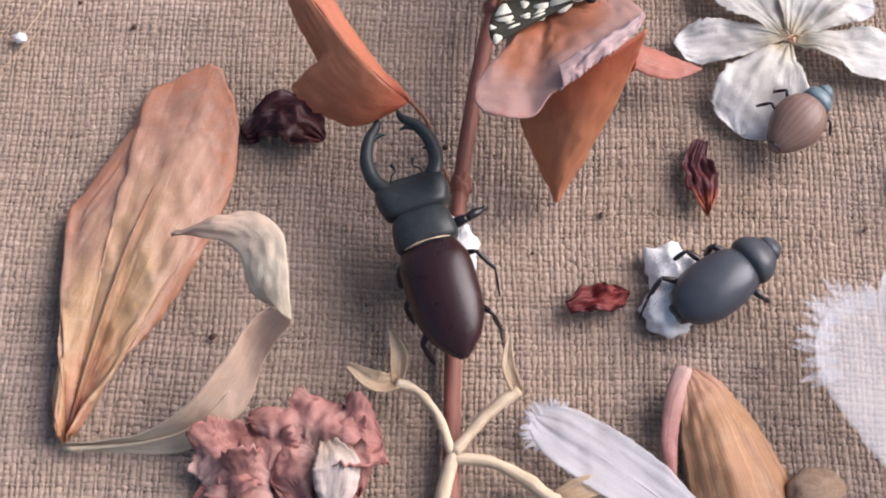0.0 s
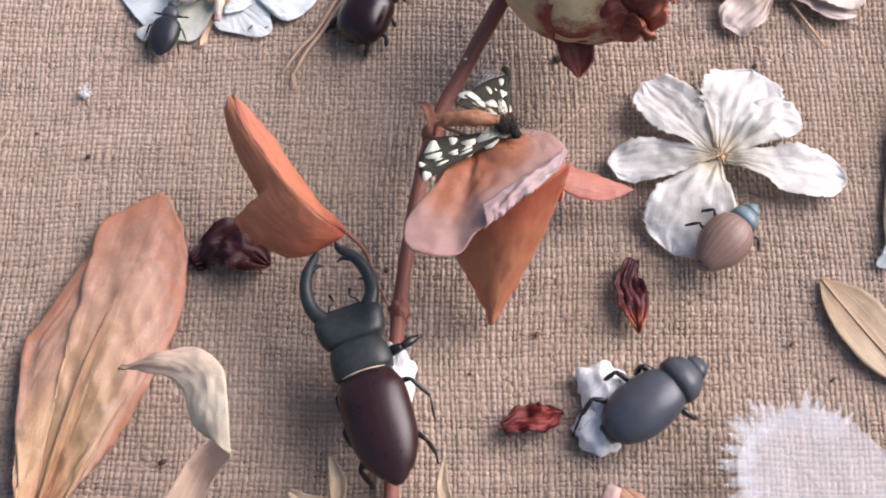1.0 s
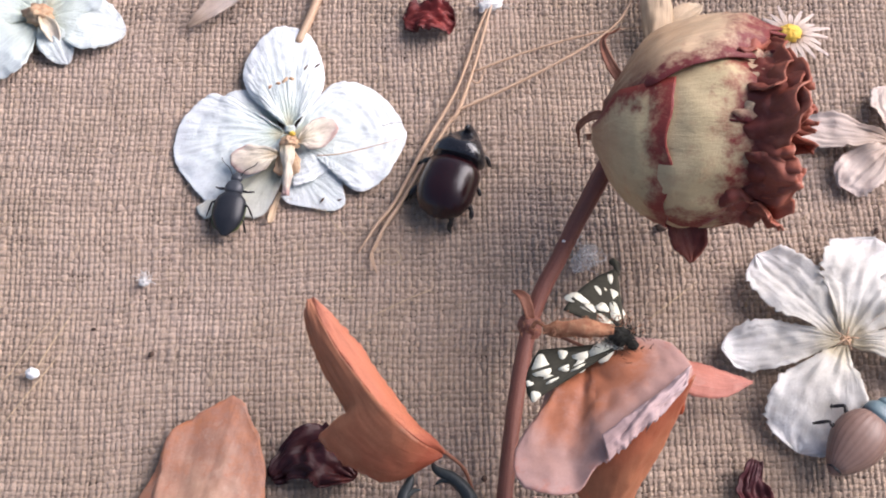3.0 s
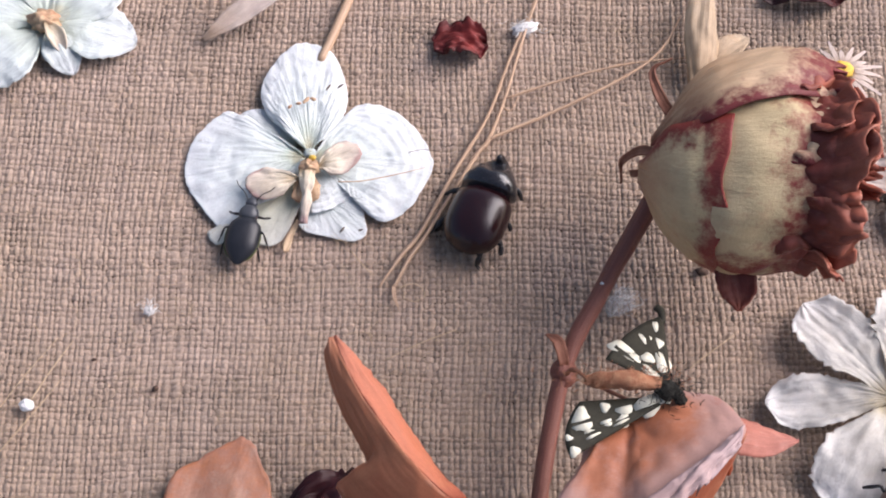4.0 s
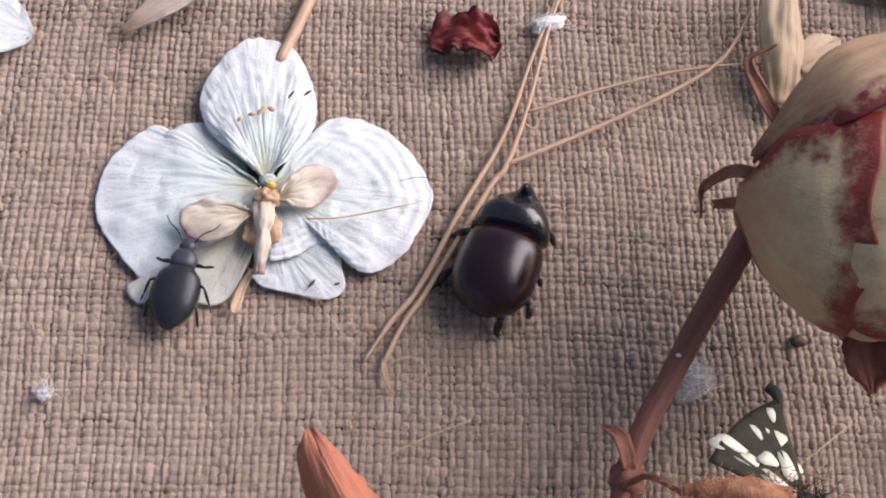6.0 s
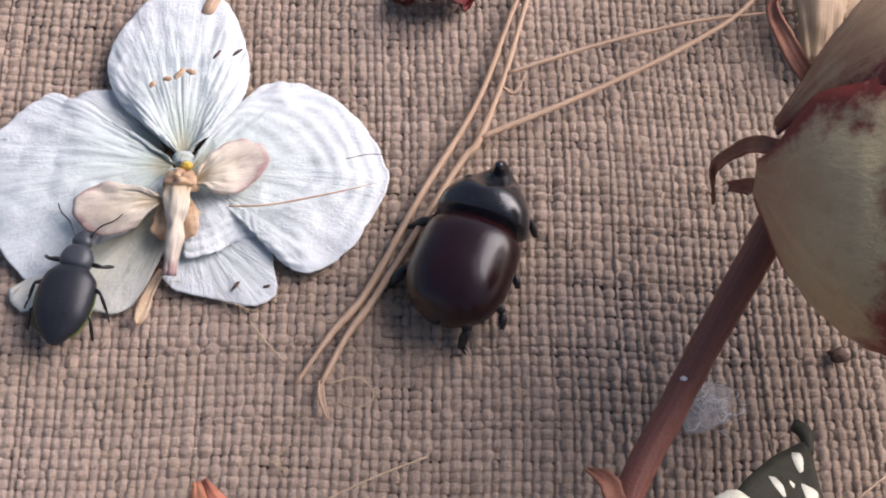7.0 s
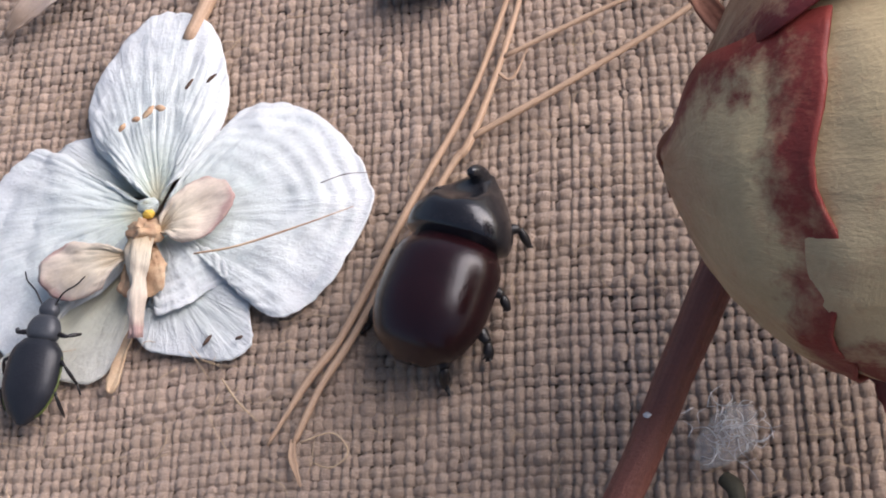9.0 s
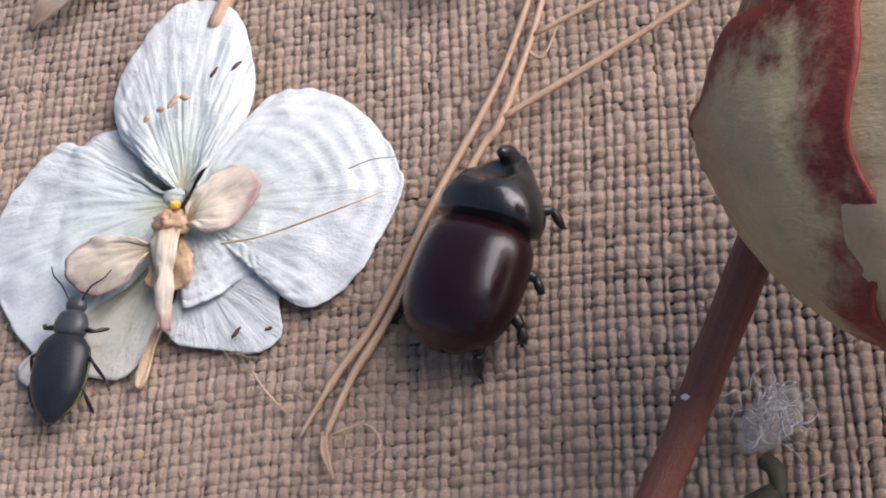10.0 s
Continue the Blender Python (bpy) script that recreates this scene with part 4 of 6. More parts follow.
def moth():
    b = thing("tiger_moth", (3.2, 14.3, 4.5), "dried moth, olive-black wings with cream spots, orange body", "moth specimen")
    wing(b, (4.05, 14.30, 5.20), ((1.57, 12.80, 5.00), (1.80, 14.20, 4.95)), 0.12,
         [(0.22, 0.5, 0.17, 1.9, 8), (0.47, 0.22, 0.12, 1.3, 20), (0.45, 0.66, 0.13, 1.4, 0), (0.60, 0.40, 0.10, 0.9, 60), (0.66, 0.80, 0.10, 0.9, 30), (0.74, 0.22, 0.15, 0.8, 70), (0.84, 0.62, 0.17, 1.5, 50), (0.93, 0.34, 0.09, 0.8, 0), (0.92, 0.08, 0.10, 1.0, 0), (0.08, 0.3, 0.08, 1.2, 0)], "dark wing with cream spots")
    wing(b, (3.95, 14.45, 5.15), ((3.95, 16.75, 4.15), (2.45, 15.30, 4.90)), 0.06,
         [(0.35, 0.25, 0.16, 1.5, 10), (0.52, 0.55, 0.12, 1.2, 40), (0.62, 0.2, 0.11, 1.2, 0), (0.66, 0.75, 0.12, 1.3, 60), (0.78, 0.42, 0.12, 1.4, 80), (0.86, 0.16, 0.08, 1.6, 0), (0.9, 0.75, 0.15, 1.6, 70), (0.3, 0.75, 0.15, 1.8, 30)], "torn dark wing with cream spots")
    tube("abdomen", MOTH_BODY, b, [(3.65, 14.50, 5.35), (3.05, 14.60, 5.35), (2.45, 14.65, 5.25), (1.95, 14.70, 5.05)], [0.17, 0.23, 0.21, 0.1], 24, 12, 0.09, 2.0, "furry rust-orange body")
    fibres("body_fur", MOTH_BODY, b, (2.85, 14.62, 5.30), (0.75, 0.16, 0.12), 260, 0.16, 0.008, 61)
    fibres("thorax_fur", MOTH_FUR, b, (3.85, 14.37, 5.33), (0.3, 0.22, 0.14), 260, 0.16, 0.008, 62)
    blob("thorax", MOTH_FUR, b, (3.80, 14.40, 5.30), (0.34, 0.24, 0.2), 0.3, 3.0, 4.0, -25, floor=None, label="furry black thorax")
    blob("head", MOTH_FUR, b, (4.13, 14.20, 5.17), (0.14, 0.13, 0.12), 0.3, 3.0, 5.0, floor=None)
    tube("wing_tip", WING_DARK, b, [(3.95, 16.55, 4.17), (3.93, 16.85, 4.15), (3.81, 17.00, 4.10)], [0.06, 0.1, 0.09], 10, 8, label="rolled dark wing tip")

# ---- flowers, leaves, stems ----
def tan_leaf():
    t = thing("dried_leaf", (-8.0, 9.5, 0.1), "large tan dried leaf, creased, lying on the burlap", "leaf")
    fan("blade", TAN_LEAF, t, (-9.4, 3.15, 0.25), [(-9.62, 3.3, 0.3), (-9.85, 4.5, 0.35), (-9.75, 6.0, 0.4), (-9.85, 7.4, 0.5), (-10.1, 9.5, 0.45), (-9.7, 10.5, 0.4), (-8.5, 12.8, 0.45), (-8.2, 13.7, 0.5), (-7.5, 14.2, 0.45), (-6.55, 14.75, 0.5), (-6.15, 14.5, 0.55), (-5.7, 13.5, 0.5), (-5.5, 12.0, 0.45), (-5.65, 10.5, 0.4), (-6.2, 9.0, 0.35), (-7.0, 7.1, 0.3), (-7.7, 6.1, 0.3), (-8.45, 5.0, 0.3), (-9.15, 3.3, 0.3)], 0.5, 0.075, 0.0, 0.012, 2.0, 90, 101, 0.035, across=5.0, fine=0.3)
    tube("midrib", TAN_LEAF, t, [(-9.35, 3.4, 0.35), (-8.9, 5.6, 0.72), (-8.2, 8.6, 0.98), (-7.4, 11.4, 0.85)], [0.07, 0.06, 0.045, 0.015], 30, 6, 0.02, label="thin raised midrib")


def curled_leaf():
    t = thing("curled_leaf", (-5.5, 4.0, 0.1), "cream dried leaf curled up off the burlap", "leaf")
    ribbon("lower_blade", CREAM_LEAF, t, [(-9.5, 3.0, 0.2), (-8.0, 2.95, 0.2), (-6.4, 3.0, 0.2), (-5.2, 3.55, 0.35), (-4.6, 4.3, 0.8), (-4.1, 5.1, 2.0), (-3.4, 5.5, 3.3)], [(-9.5, 3.15, 0.3), (-8.5, 3.12, 0.6), (-7.3, 3.25, 1.0), (-6.1, 3.75, 1.8), (-5.1, 4.7, 2.6), (-4.5, 5.6, 3.0), (-3.95, 5.95, 3.2)], -0.12, 0.035, 5.0, 70, 25, label="pale greenish cream lower blade")
    ribbon("upper_blade", CREAM_LEAF, t, [(-3.4, 5.5, 3.35), (-3.5, 6.3, 3.5), (-3.6, 7.1, 3.45), (-3.8, 7.95, 3.4), (-4.5, 8.5, 3.4), (-5.3, 8.5, 3.3), (-6.3, 8.3, 2.8), (-6.7, 8.4, 2.4)], [(-3.95, 5.95, 3.2), (-4.3, 6.25, 3.0), (-4.6, 6.6, 3.0), (-4.9, 7.5, 3.0), (-5.4, 7.85, 3.0), (-6.0, 8.0, 2.9), (-6.4, 8.2, 2.6), (-6.7, 8.4, 2.38)], 0.16, 0.05, 6.0, 60, 21, label="peach-cream upturned tip")
    tube("midrib", CREAM_LEAF, t, [(-9.4, 2.97, 0.3), (-7.4, 3.1, 0.6), (-6.0, 3.4, 1.1), (-5.0, 4.2, 1.75)], [0.08, 0.05, 0.035, 0.015], 26, 6, 0.01, 1.0, "pale midrib")


def orange_leaf():
    t = thing("orange_leaflet", (-1.2, 12.5, 1.0), "orange-red rose leaflet folded along its midrib, standing on a thin stalk", "leaf")
    ridge = [(-0.7, 12.2, 3.0), (-1.2, 12.3, 3.6), (-1.65, 12.6, 3.9), (-2.35, 13.35, 4.0), (-3.2, 14.5, 4.0), (-3.7, 15.4, 3.9), (-4.05, 16.25, 3.7)]
    # light and shade on the fold are in the halves' colours: coral against brown
    ribbon("lit_half", ORANGE_LEAF_LIT, t, ridge, [(-0.62, 12.25, 3.0), (-0.95, 12.6, 3.2), (-1.35, 12.95, 3.3), (-2.1, 13.95, 3.4), (-2.7, 14.85, 3.5), (-3.3, 15.6, 3.55), (-3.95, 16.25, 3.68)], 0.1, 0.03, 8.0, 56, 15, label="lit half, light painted in as brighter coral, with a serrated rim", ragged=0.08)
    ribbon("shaded_half", CONE_LEAF, t, ridge, [(-0.75, 12.1, 2.95), (-1.7, 11.6, 2.8), (-2.4, 11.65, 2.6), (-3.2, 12.1, 2.5), (-3.9, 12.9, 2.4), (-3.15, 13.2, 2.8), (-3.35, 13.7, 3.15), (-3.95, 14.9, 3.2), (-4.25, 15.9, 3.35), (-4.12, 16.2, 3.65)], 0.12, 0.03, 9.0, 70, 21, label="shaded half, shade painted in as a browner orange", ragged=0.04)
    tube("stalk", SEPAL, t, [(-0.65, 12.25, 3.0), (-0.15, 12.0, 2.3), (0.15, 11.5, 1.4), (0.6, 10.7, 0.95)], [0.06, 0.05, 0.04, 0.06], 24, 6, 0.01)


def russet_leaf():
    t = thing("russet_leaf", (3.5, 12.5, 0.5), "russet dried rose leaf with a pale folded rim", "leaf")
    fan("blade", RUSSET_LEAF, t, (3.0, 14.4, 4.55), [(2.1, 14.2, 4.4), (1.85, 12.9, 4.55), (1.4, 12.0, 4.9), (1.1, 11.35, 5.1), (1.2, 10.65, 5.3), (1.8, 10.35, 5.5), (2.5, 10.35, 5.55), (3.05, 10.9, 5.75), (3.4, 11.1, 5.85), (4.3, 11.9, 5.9), (5.1, 12.7, 5.9), (5.45, 13.4, 5.7), (4.95, 14.3, 5.1), (4.0, 14.6, 4.7)], 0.1, 0.05, 0.0, 0.02, 11.0, 46, 81, 0.035, "russet blade with a pale greyish rim", None, 4.0)
    ribbon("folded_rim", PALE_RIM, t, [(3.15, 11.6, 5.98), (3.9, 12.1, 6.02), (4.7, 12.75, 6.0), (5.45, 13.4, 5.78)], [(3.3, 10.95, 5.95), (3.75, 11.35, 6.0), (4.4, 11.9, 6.0), (5.2, 12.7, 5.9)], 0.1, 0.09, 12.0, 44, 19, label="crumpled whitish mauve rim", ragged=0.22)
    tube("petiole", SEPAL, t, [(1.8, 16.2, 1.6), (1.9, 15.8, 2.9), (2.3, 15.0, 4.0), (3.0, 14.4, 4.55)], [0.07, 0.06, 0.05, 0.05], 20, 7, 0.01)
    c = thing("cinnamon_leaf", (3.6, 11.5, 0.1), "cinnamon coloured dried leaf rolled into a cone", "leaf")
    ribbon("blade", CONE_LEAF, c, [(1.9, 12.4, 4.4), (2.35, 11.9, 2.9), (2.9, 11.45, 1.3), (3.4, 11.05, 0.5)], [(5.65, 13.5, 4.9), (5.1, 12.5, 3.2), (4.3, 11.5, 1.5), (3.8, 11.0, 0.5)], 0.75, 0.05, 13.0, 40, 31, 0.035)
    fan("inner_side", INNER_RED, c, (3.7, 13.0, 2.4), [(2.1, 12.1, 3.3), (2.9, 11.8, 4.2), (4.0, 12.3, 4.6), (5.0, 12.9, 4.4), (5.5, 13.35, 4.1), (5.4, 12.85, 3.8)], 0.0, 0.03, 0.0, 0.02, 14.0, 24, 41, 0.03, "deep red-orange inner side", None)
    p = thing("pink_leaflet", (6.5, 14.7, 0.5), "narrow dusty pink dried leaflet", "leaf")
    petal("blade", PINK_LEAF, p, [(5.0, 14.9, 2.2), (6.0, 14.75, 1.7), (6.9, 14.65, 1.3), (7.75, 14.7, 1.0)], [0.35, 0.5, 0.42, 0.03], [0.35, 0.55, 0.45, 0.03], (0, 10, 10, 0), -0.2, 0.15, 0.04, 0.02, 0.05, 0.03, 30, 13, 15.0)


def crumple(name, material, label, spine, left, right, seed, amount=0.22, category="petal", group=""):
    t = thing(name, (*spine[1][:2], 0.05), label, category, group)
    petal("blade", material, t, spine, left, right, (0, 12, -10), 0.25, 0.0, amount, 0.09, 0.16, 0.035, 34, 25, seed, freq=3.0, furrow=0.8, crease=0.8)
    return t


def small_petals():
    crumple("dark_petal", DARK_PETAL, "very dark red crumpled rose petal on the burlap", [(-5.35, 12.45, 0.25), (-4.6, 12.9, 0.55), (-3.9, 12.9, 0.6), (-3.1, 12.45, 0.25)], [0.15, 0.75, 1.0, 0.25], [0.2, 0.65, 0.95, 0.3], 21.0, 0.2)
    crumple("maroon_petal", MAROON_TIP, "small crumpled maroon petal with an orange tip", [(7.75, 12.65, 0.3), (7.5, 11.9, 0.45), (7.65, 11.2, 0.4), (7.85, 10.35, 0.25)], [0.15, 0.4, 0.5, 0.12], [0.18, 0.35, 0.42, 0.12], 22.0, 0.2)
    crumple("red_petal", RED_PETAL, "small crumpled crimson petal", [(3.9, 7.3, 0.25), (4.5, 7.55, 0.4), (5.0, 7.6, 0.4), (5.55, 7.85, 0.25)], [0.2, 0.5, 0.5, 0.12], [0.2, 0.45, 0.4, 0.1], 23.0, 0.2)
    crumple("red_petal", RED_PETAL, "crumpled crimson petal with a brown curled rim", [(-1.75, 26.9, 0.3), (-1.3, 27.0, 0.45), (-0.7, 26.95, 0.45), (-0.15, 26.95, 0.35)], [0.25, 0.6, 0.62, 0.4], [0.3, 0.55, 0.6, 0.45], 24.0, 0.2)
    crumple("dark_petal", DARK_PETAL, "dark purple-red crumpled petal", [(8.0, 28.75, 0.25), (8.8, 28.8, 0.5), (9.6, 28.7, 0.5), (10.4, 28.75, 0.25)], [0.15, 0.5, 0.55, 0.15], [0.2, 0.45, 0.5, 0.2], 25.0, 0.2)
    crumple("dark_petal", RED_PETAL, "dark red petal scrap", [(16.9, 20.3, 0.2), (17.4, 20.7, 0.4), (18.0, 20.9, 0.2)], [0.2, 0.5, 0.3], [0.2, 0.5, 0.3], 26.0, 0.15)


def orchid():
    o = thing("orchid_flower", (-5.0, 23.0, 0.05), "pressed white orchid flower, papery petals and tan lip", "flower")
    fan("petal", WHITE_PETAL, o, (-5.25, 23.15, 0.22), [(-5.75, 23.5, 0.19), (-6.4, 23.9, 0.17), (-7.4, 24.6, 0.15), (-7.9, 24.4, 0.14), (-8.5, 23.6, 0.12), (-8.65, 22.7, 0.12), (-8.4, 22.0, 0.14), (-7.6, 21.0, 0.15), (-7.1, 21.1, 0.19), (-6.6, 21.6, 0.19), (-6.0, 21.9, 0.22), (-5.4, 22.6, 0.22)], 0.16, 0.04, 0.0, 0.012, 31.0, 90, 121, fine=0.9)
    fan("petal", WHITE_PETAL, o, (-5.1, 22.95, 0.28), [(-4.75, 23.6, 0.25), (-4.25, 24.45, 0.24), (-3.7, 24.9, 0.22), (-3.0, 24.8, 0.19), (-2.2, 24.15, 0.17), (-1.7, 23.2, 0.15), (-1.8, 22.6, 0.15), (-2.3, 21.65, 0.17), (-2.9, 21.2, 0.19), (-3.4, 21.35, 0.20), (-3.55, 21.85, 0.25), (-4.0, 21.8, 0.26), (-4.5, 21.5, 0.28), (-5.0, 21.4, 0.28), (-4.95, 22.1, 0.31)], 0.18, 0.04, 0.011, 0.014, 32.0, 110, 121, fine=0.6, label="white petal with rippled ridges and a torn lower rim")
    fan("sepal", WHITE_PETAL, o, (-5.15, 23.2, 0.31), [(-5.6, 23.7, 0.31), (-6.3, 24.3, 0.28), (-6.65, 25.2, 0.26), (-6.35, 26.2, 0.22), (-5.6, 26.95, 0.19), (-4.65, 26.6, 0.20), (-4.2, 25.45, 0.25), (-4.2, 24.6, 0.28), (-4.6, 23.8, 0.31)], 0.18, 0.04, 0.0, 0.01, 33.0, 80, 101, fine=0.9)
    fan("sepal", WHITE_PETAL, o, (-5.05, 22.2, 0.12), [(-5.4, 21.1, 0.10), (-5.1, 20.85, 0.10), (-4.4, 20.7, 0.10), (-3.85, 20.6, 0.10), (-3.5, 20.85, 0.10), (-3.55, 21.3, 0.11), (-3.65, 22.0, 0.12)], 0.06, 0.03, 0.0, 0.02, 34.0, 36, 51, label="torn lower sepal with brown nicks")
    fan("sepal", LOWER_SEPAL, o, (-5.25, 22.5, 0.14), [(-6.3, 22.0, 0.12), (-7.2, 21.5, 0.11), (-7.5, 20.95, 0.10), (-7.85, 20.8, 0.10), (-7.6, 20.45, 0.10), (-6.7, 20.5, 0.10), (-6.0, 20.45, 0.10), (-5.65, 20.9, 0.10), (-5.3, 21.8, 0.12)], 0.06, 0.035, 0.0, 0.02, 35.0, 36, 51, label="greenish white lower sepal")
    fan("petal", WHITE_PETAL, o, (-5.5, 23.5, 0.12), [(-6.0, 24.4, 0.10), (-6.5, 24.75, 0.10), (-7.0, 24.7, 0.10), (-7.3, 24.4, 0.10), (-6.7, 23.8, 0.10)], 0.03, 0.03, 0.0, 0.02, 30.0, 24, 31, label="half hidden pinkish white petal")
    fan("side_lobe", LIP, o, (-4.95, 22.55, 0.65), [(-4.75, 22.85, 0.8), (-4.3, 23.3, 0.9), (-3.85, 23.25, 0.85), (-3.68, 22.95, 0.75), (-4.05, 22.45, 0.7), (-4.5, 22.35, 0.7)], 0.12, 0.05, 0.0, 0.03, 36.0, 26, 37, 0.03, "cream side lobe with a purple rim", None)
    fan("side_lobe", LIP, o, (-5.35, 22.25, 0.65), [(-5.8, 22.4, 0.75), (-6.4, 22.45, 0.8), (-6.8, 22.2, 0.75), (-6.75, 21.8, 0.65), (-6.35, 21.6, 0.6), (-5.8, 21.75, 0.6)], 0.12, 0.05, 0.0, 0.03, 37.0, 26, 37, 0.03, "cream side lobe", None)
    ribbon("lip", LIP, o, [(-5.4, 22.6, 0.7), (-5.35, 22.1, 0.8), (-5.3, 21.6, 0.7), (-5.35, 20.95, 0.45)], [(-4.95, 22.6, 0.7), (-4.95, 22.1, 0.8), (-5.0, 21.6, 0.7), (-5.1, 20.95, 0.45)], 0.12, 0.06, 38.0, 26, 13, 0.04, floor=None)
    fan("bract", COLUMN, o, (-5.15, 22.65, 0.6), [(-5.5, 22.1, 0.55), (-5.55, 21.7, 0.5), (-5.2, 21.55, 0.5), (-4.85, 21.7, 0.5), (-4.8, 22.1, 0.55)], 0.05, 0.06, 0.0, 0.06, 48.0, 18, 25, 0.03, "brown shrivelled bract", None)
    blob("column", COLUMN, o, (-5.1, 22.55, 0.75), (0.28, 0.2, 0.16), 0.5, 2.5, 3.0, floor=None)
    blob("anther_cap", WHITE_PETAL, o, (-5.1, 23.0, 0.75), (0.17, 0.14, 0.12), 0.25, 2.0, 4.0, floor=None)
    blob("callus", YELLOW, o, (-5.02, 22.8, 0.86), (0.1, 0.07, 0.06), 0.3, 3.0, 5.0, floor=None, label="yellow callus")
    petal("tail", COLUMN, o, [(-5.35, 21.1, 0.35), (-5.55, 20.75, 0.25), (-5.7, 20.2, 0.18)], [0.06, 0.08, 0.12], [0.06, 0.08, 0.12], (0, 0), 0.2, 0, 0.03, 0.01, 0.1, 0.03, 12, 7, 39.0)
    rng = random.Random(5)
    for x, y, z, brown in ((-4.35, 25.3, 0.56, 0), (-4.7, 25.2, 0.62, 0), (-4.15, 20.9, 0.24, 0), (-3.65, 20.9, 0.22, 0), (-5.3, 24.7, 0.74, 1), (-5.5, 24.6, 0.74, 1), (-5.1, 24.75, 0.74, 1), (-5.75, 24.5, 0.7, 1)):
        blob("fleck", COLUMN if brown else SPECK, o, (x, y, z), (rng.uniform(0.06, 0.13), rng.uniform(0.03, 0.07) if brown else 0.025, 0.03), 0.5, 3.0, x, rng.uniform(-20, 60), 8, floor=None)
    tube("split_vein", COLUMN, o, [(-4.3, 22.15, 0.66), (-3.6, 22.2, 0.66), (-2.6, 22.5, 0.55), (-1.9, 22.8, 0.38)], [0.016, 0.018, 0.014, 0.006], 24, 5, label="brown split along the petal")
    tube("hair", SPECK, o, [(-2.4, 23.2, 0.5), (-2.0, 23.3, 0.5), (-1.6, 23.35, 0.36)], [0.008, 0.008, 0.005], 12, 4, label="hair-thin dark thread")
    s = thing("flower_stalk", (-4.6, 27.5, 0.1), "thin tan dried flower stalk", "stalk")
    tube("stalk", STRAW, s, [(-5.0, 26.3, 0.2), (-4.6, 27.4, 0.22), (-4.1, 28.9, 0.22), (-3.6, 30.3, 0.2)], [0.13, 0.14, 0.13, 0.12], 20, 8, 0.02)
    q = thing("orchid_flower", (-13.0, 27.4, 0.05), "second pressed white orchid flower with a tan centre", "flower")
    for k, (a, l, w) in enumerate(((-12, 2.7, 1.2), (40, 2.6, 1.3), (100, 2.9, 1.2), (160, 3.0, 1.4), (225, 2.8, 1.4), (300, 1.9, 0.7))):
        c, d = math.cos(radians(a)), math.sin(radians(a))
        petal("petal", WHITE_PETAL, q, [(-13.0 + 0.2 * c, 27.4 + 0.2 * d, 0.3), (-13.0 + l * 0.55 * c, 27.4 + l * 0.55 * d, 0.45), (-13.0 + l * c, 27.4 + l * d, 0.2)], [0.15, w * 0.8, w * 0.35], [0.15, w * 0.8, w * 0.35], (0, 0), 0.05, 0, 0.07, 0.03, 0.08, 0.025, 26, 17, 40.0 + k)
    blob("column", COLUMN, q, (-13.0, 27.35, 0.55), (0.45, 0.3, 0.3), 0.5, 2.5, 6.0)
    petal("lip", LIP, q, [(-12.9, 27.2, 0.7), (-12.6, 26.8, 0.7), (-12.4, 26.4, 0.4)], [0.1, 0.25, 0.15], [0.1, 0.25, 0.15], (0, 0), 0.5, 0, 0.05, 0.02, 0.1, 0.04, 16, 9, 47.0)


def five_petal(name, label, centre, petals, material, seed, stem=None):
    f = thing(name, (centre[0], centre[1], 0.05), label, "flower")
    cx, cy, cz = centre
    for k, (tx, ty, tz, w, lift) in enumerate(petals):
        mx, my = cx + (tx - cx) * 0.55, cy + (ty - cy) * 0.55
        petal("petal", material, f, [(cx + (tx - cx) * 0.04, cy + (ty - cy) * 0.04, cz), (cx + (tx - cx) * 0.28, cy + (ty - cy) * 0.28, cz + lift * 0.6), (mx, my, (cz + tz) / 2 + lift), (cx + (tx - cx) * 0.85, cy + (ty - cy) * 0.85, tz + lift * 0.5), (tx, ty, tz)], [0.1, w * 0.6, w * 1.08, w * 1.0, w * 0.5], [0.1, w * 0.55, w * 1.05, w * 0.95, w * 0.5], (0, 0), 0.1, 0.0, 0.09, 0.09, 0.16, 0.022, 44, 31, seed + k, freq=2.3, furrow=0.7, crease=0.6)
    blob("calyx", COLUMN, f, (cx, cy, cz + 0.05), (0.16, 0.14, 0.12), 0.4, 2.5, seed, floor=None)
    if stem:
        tube("stem", STRAW, f, stem, [0.06, 0.05, 0.03], 14, 6, 0.01)
    return f


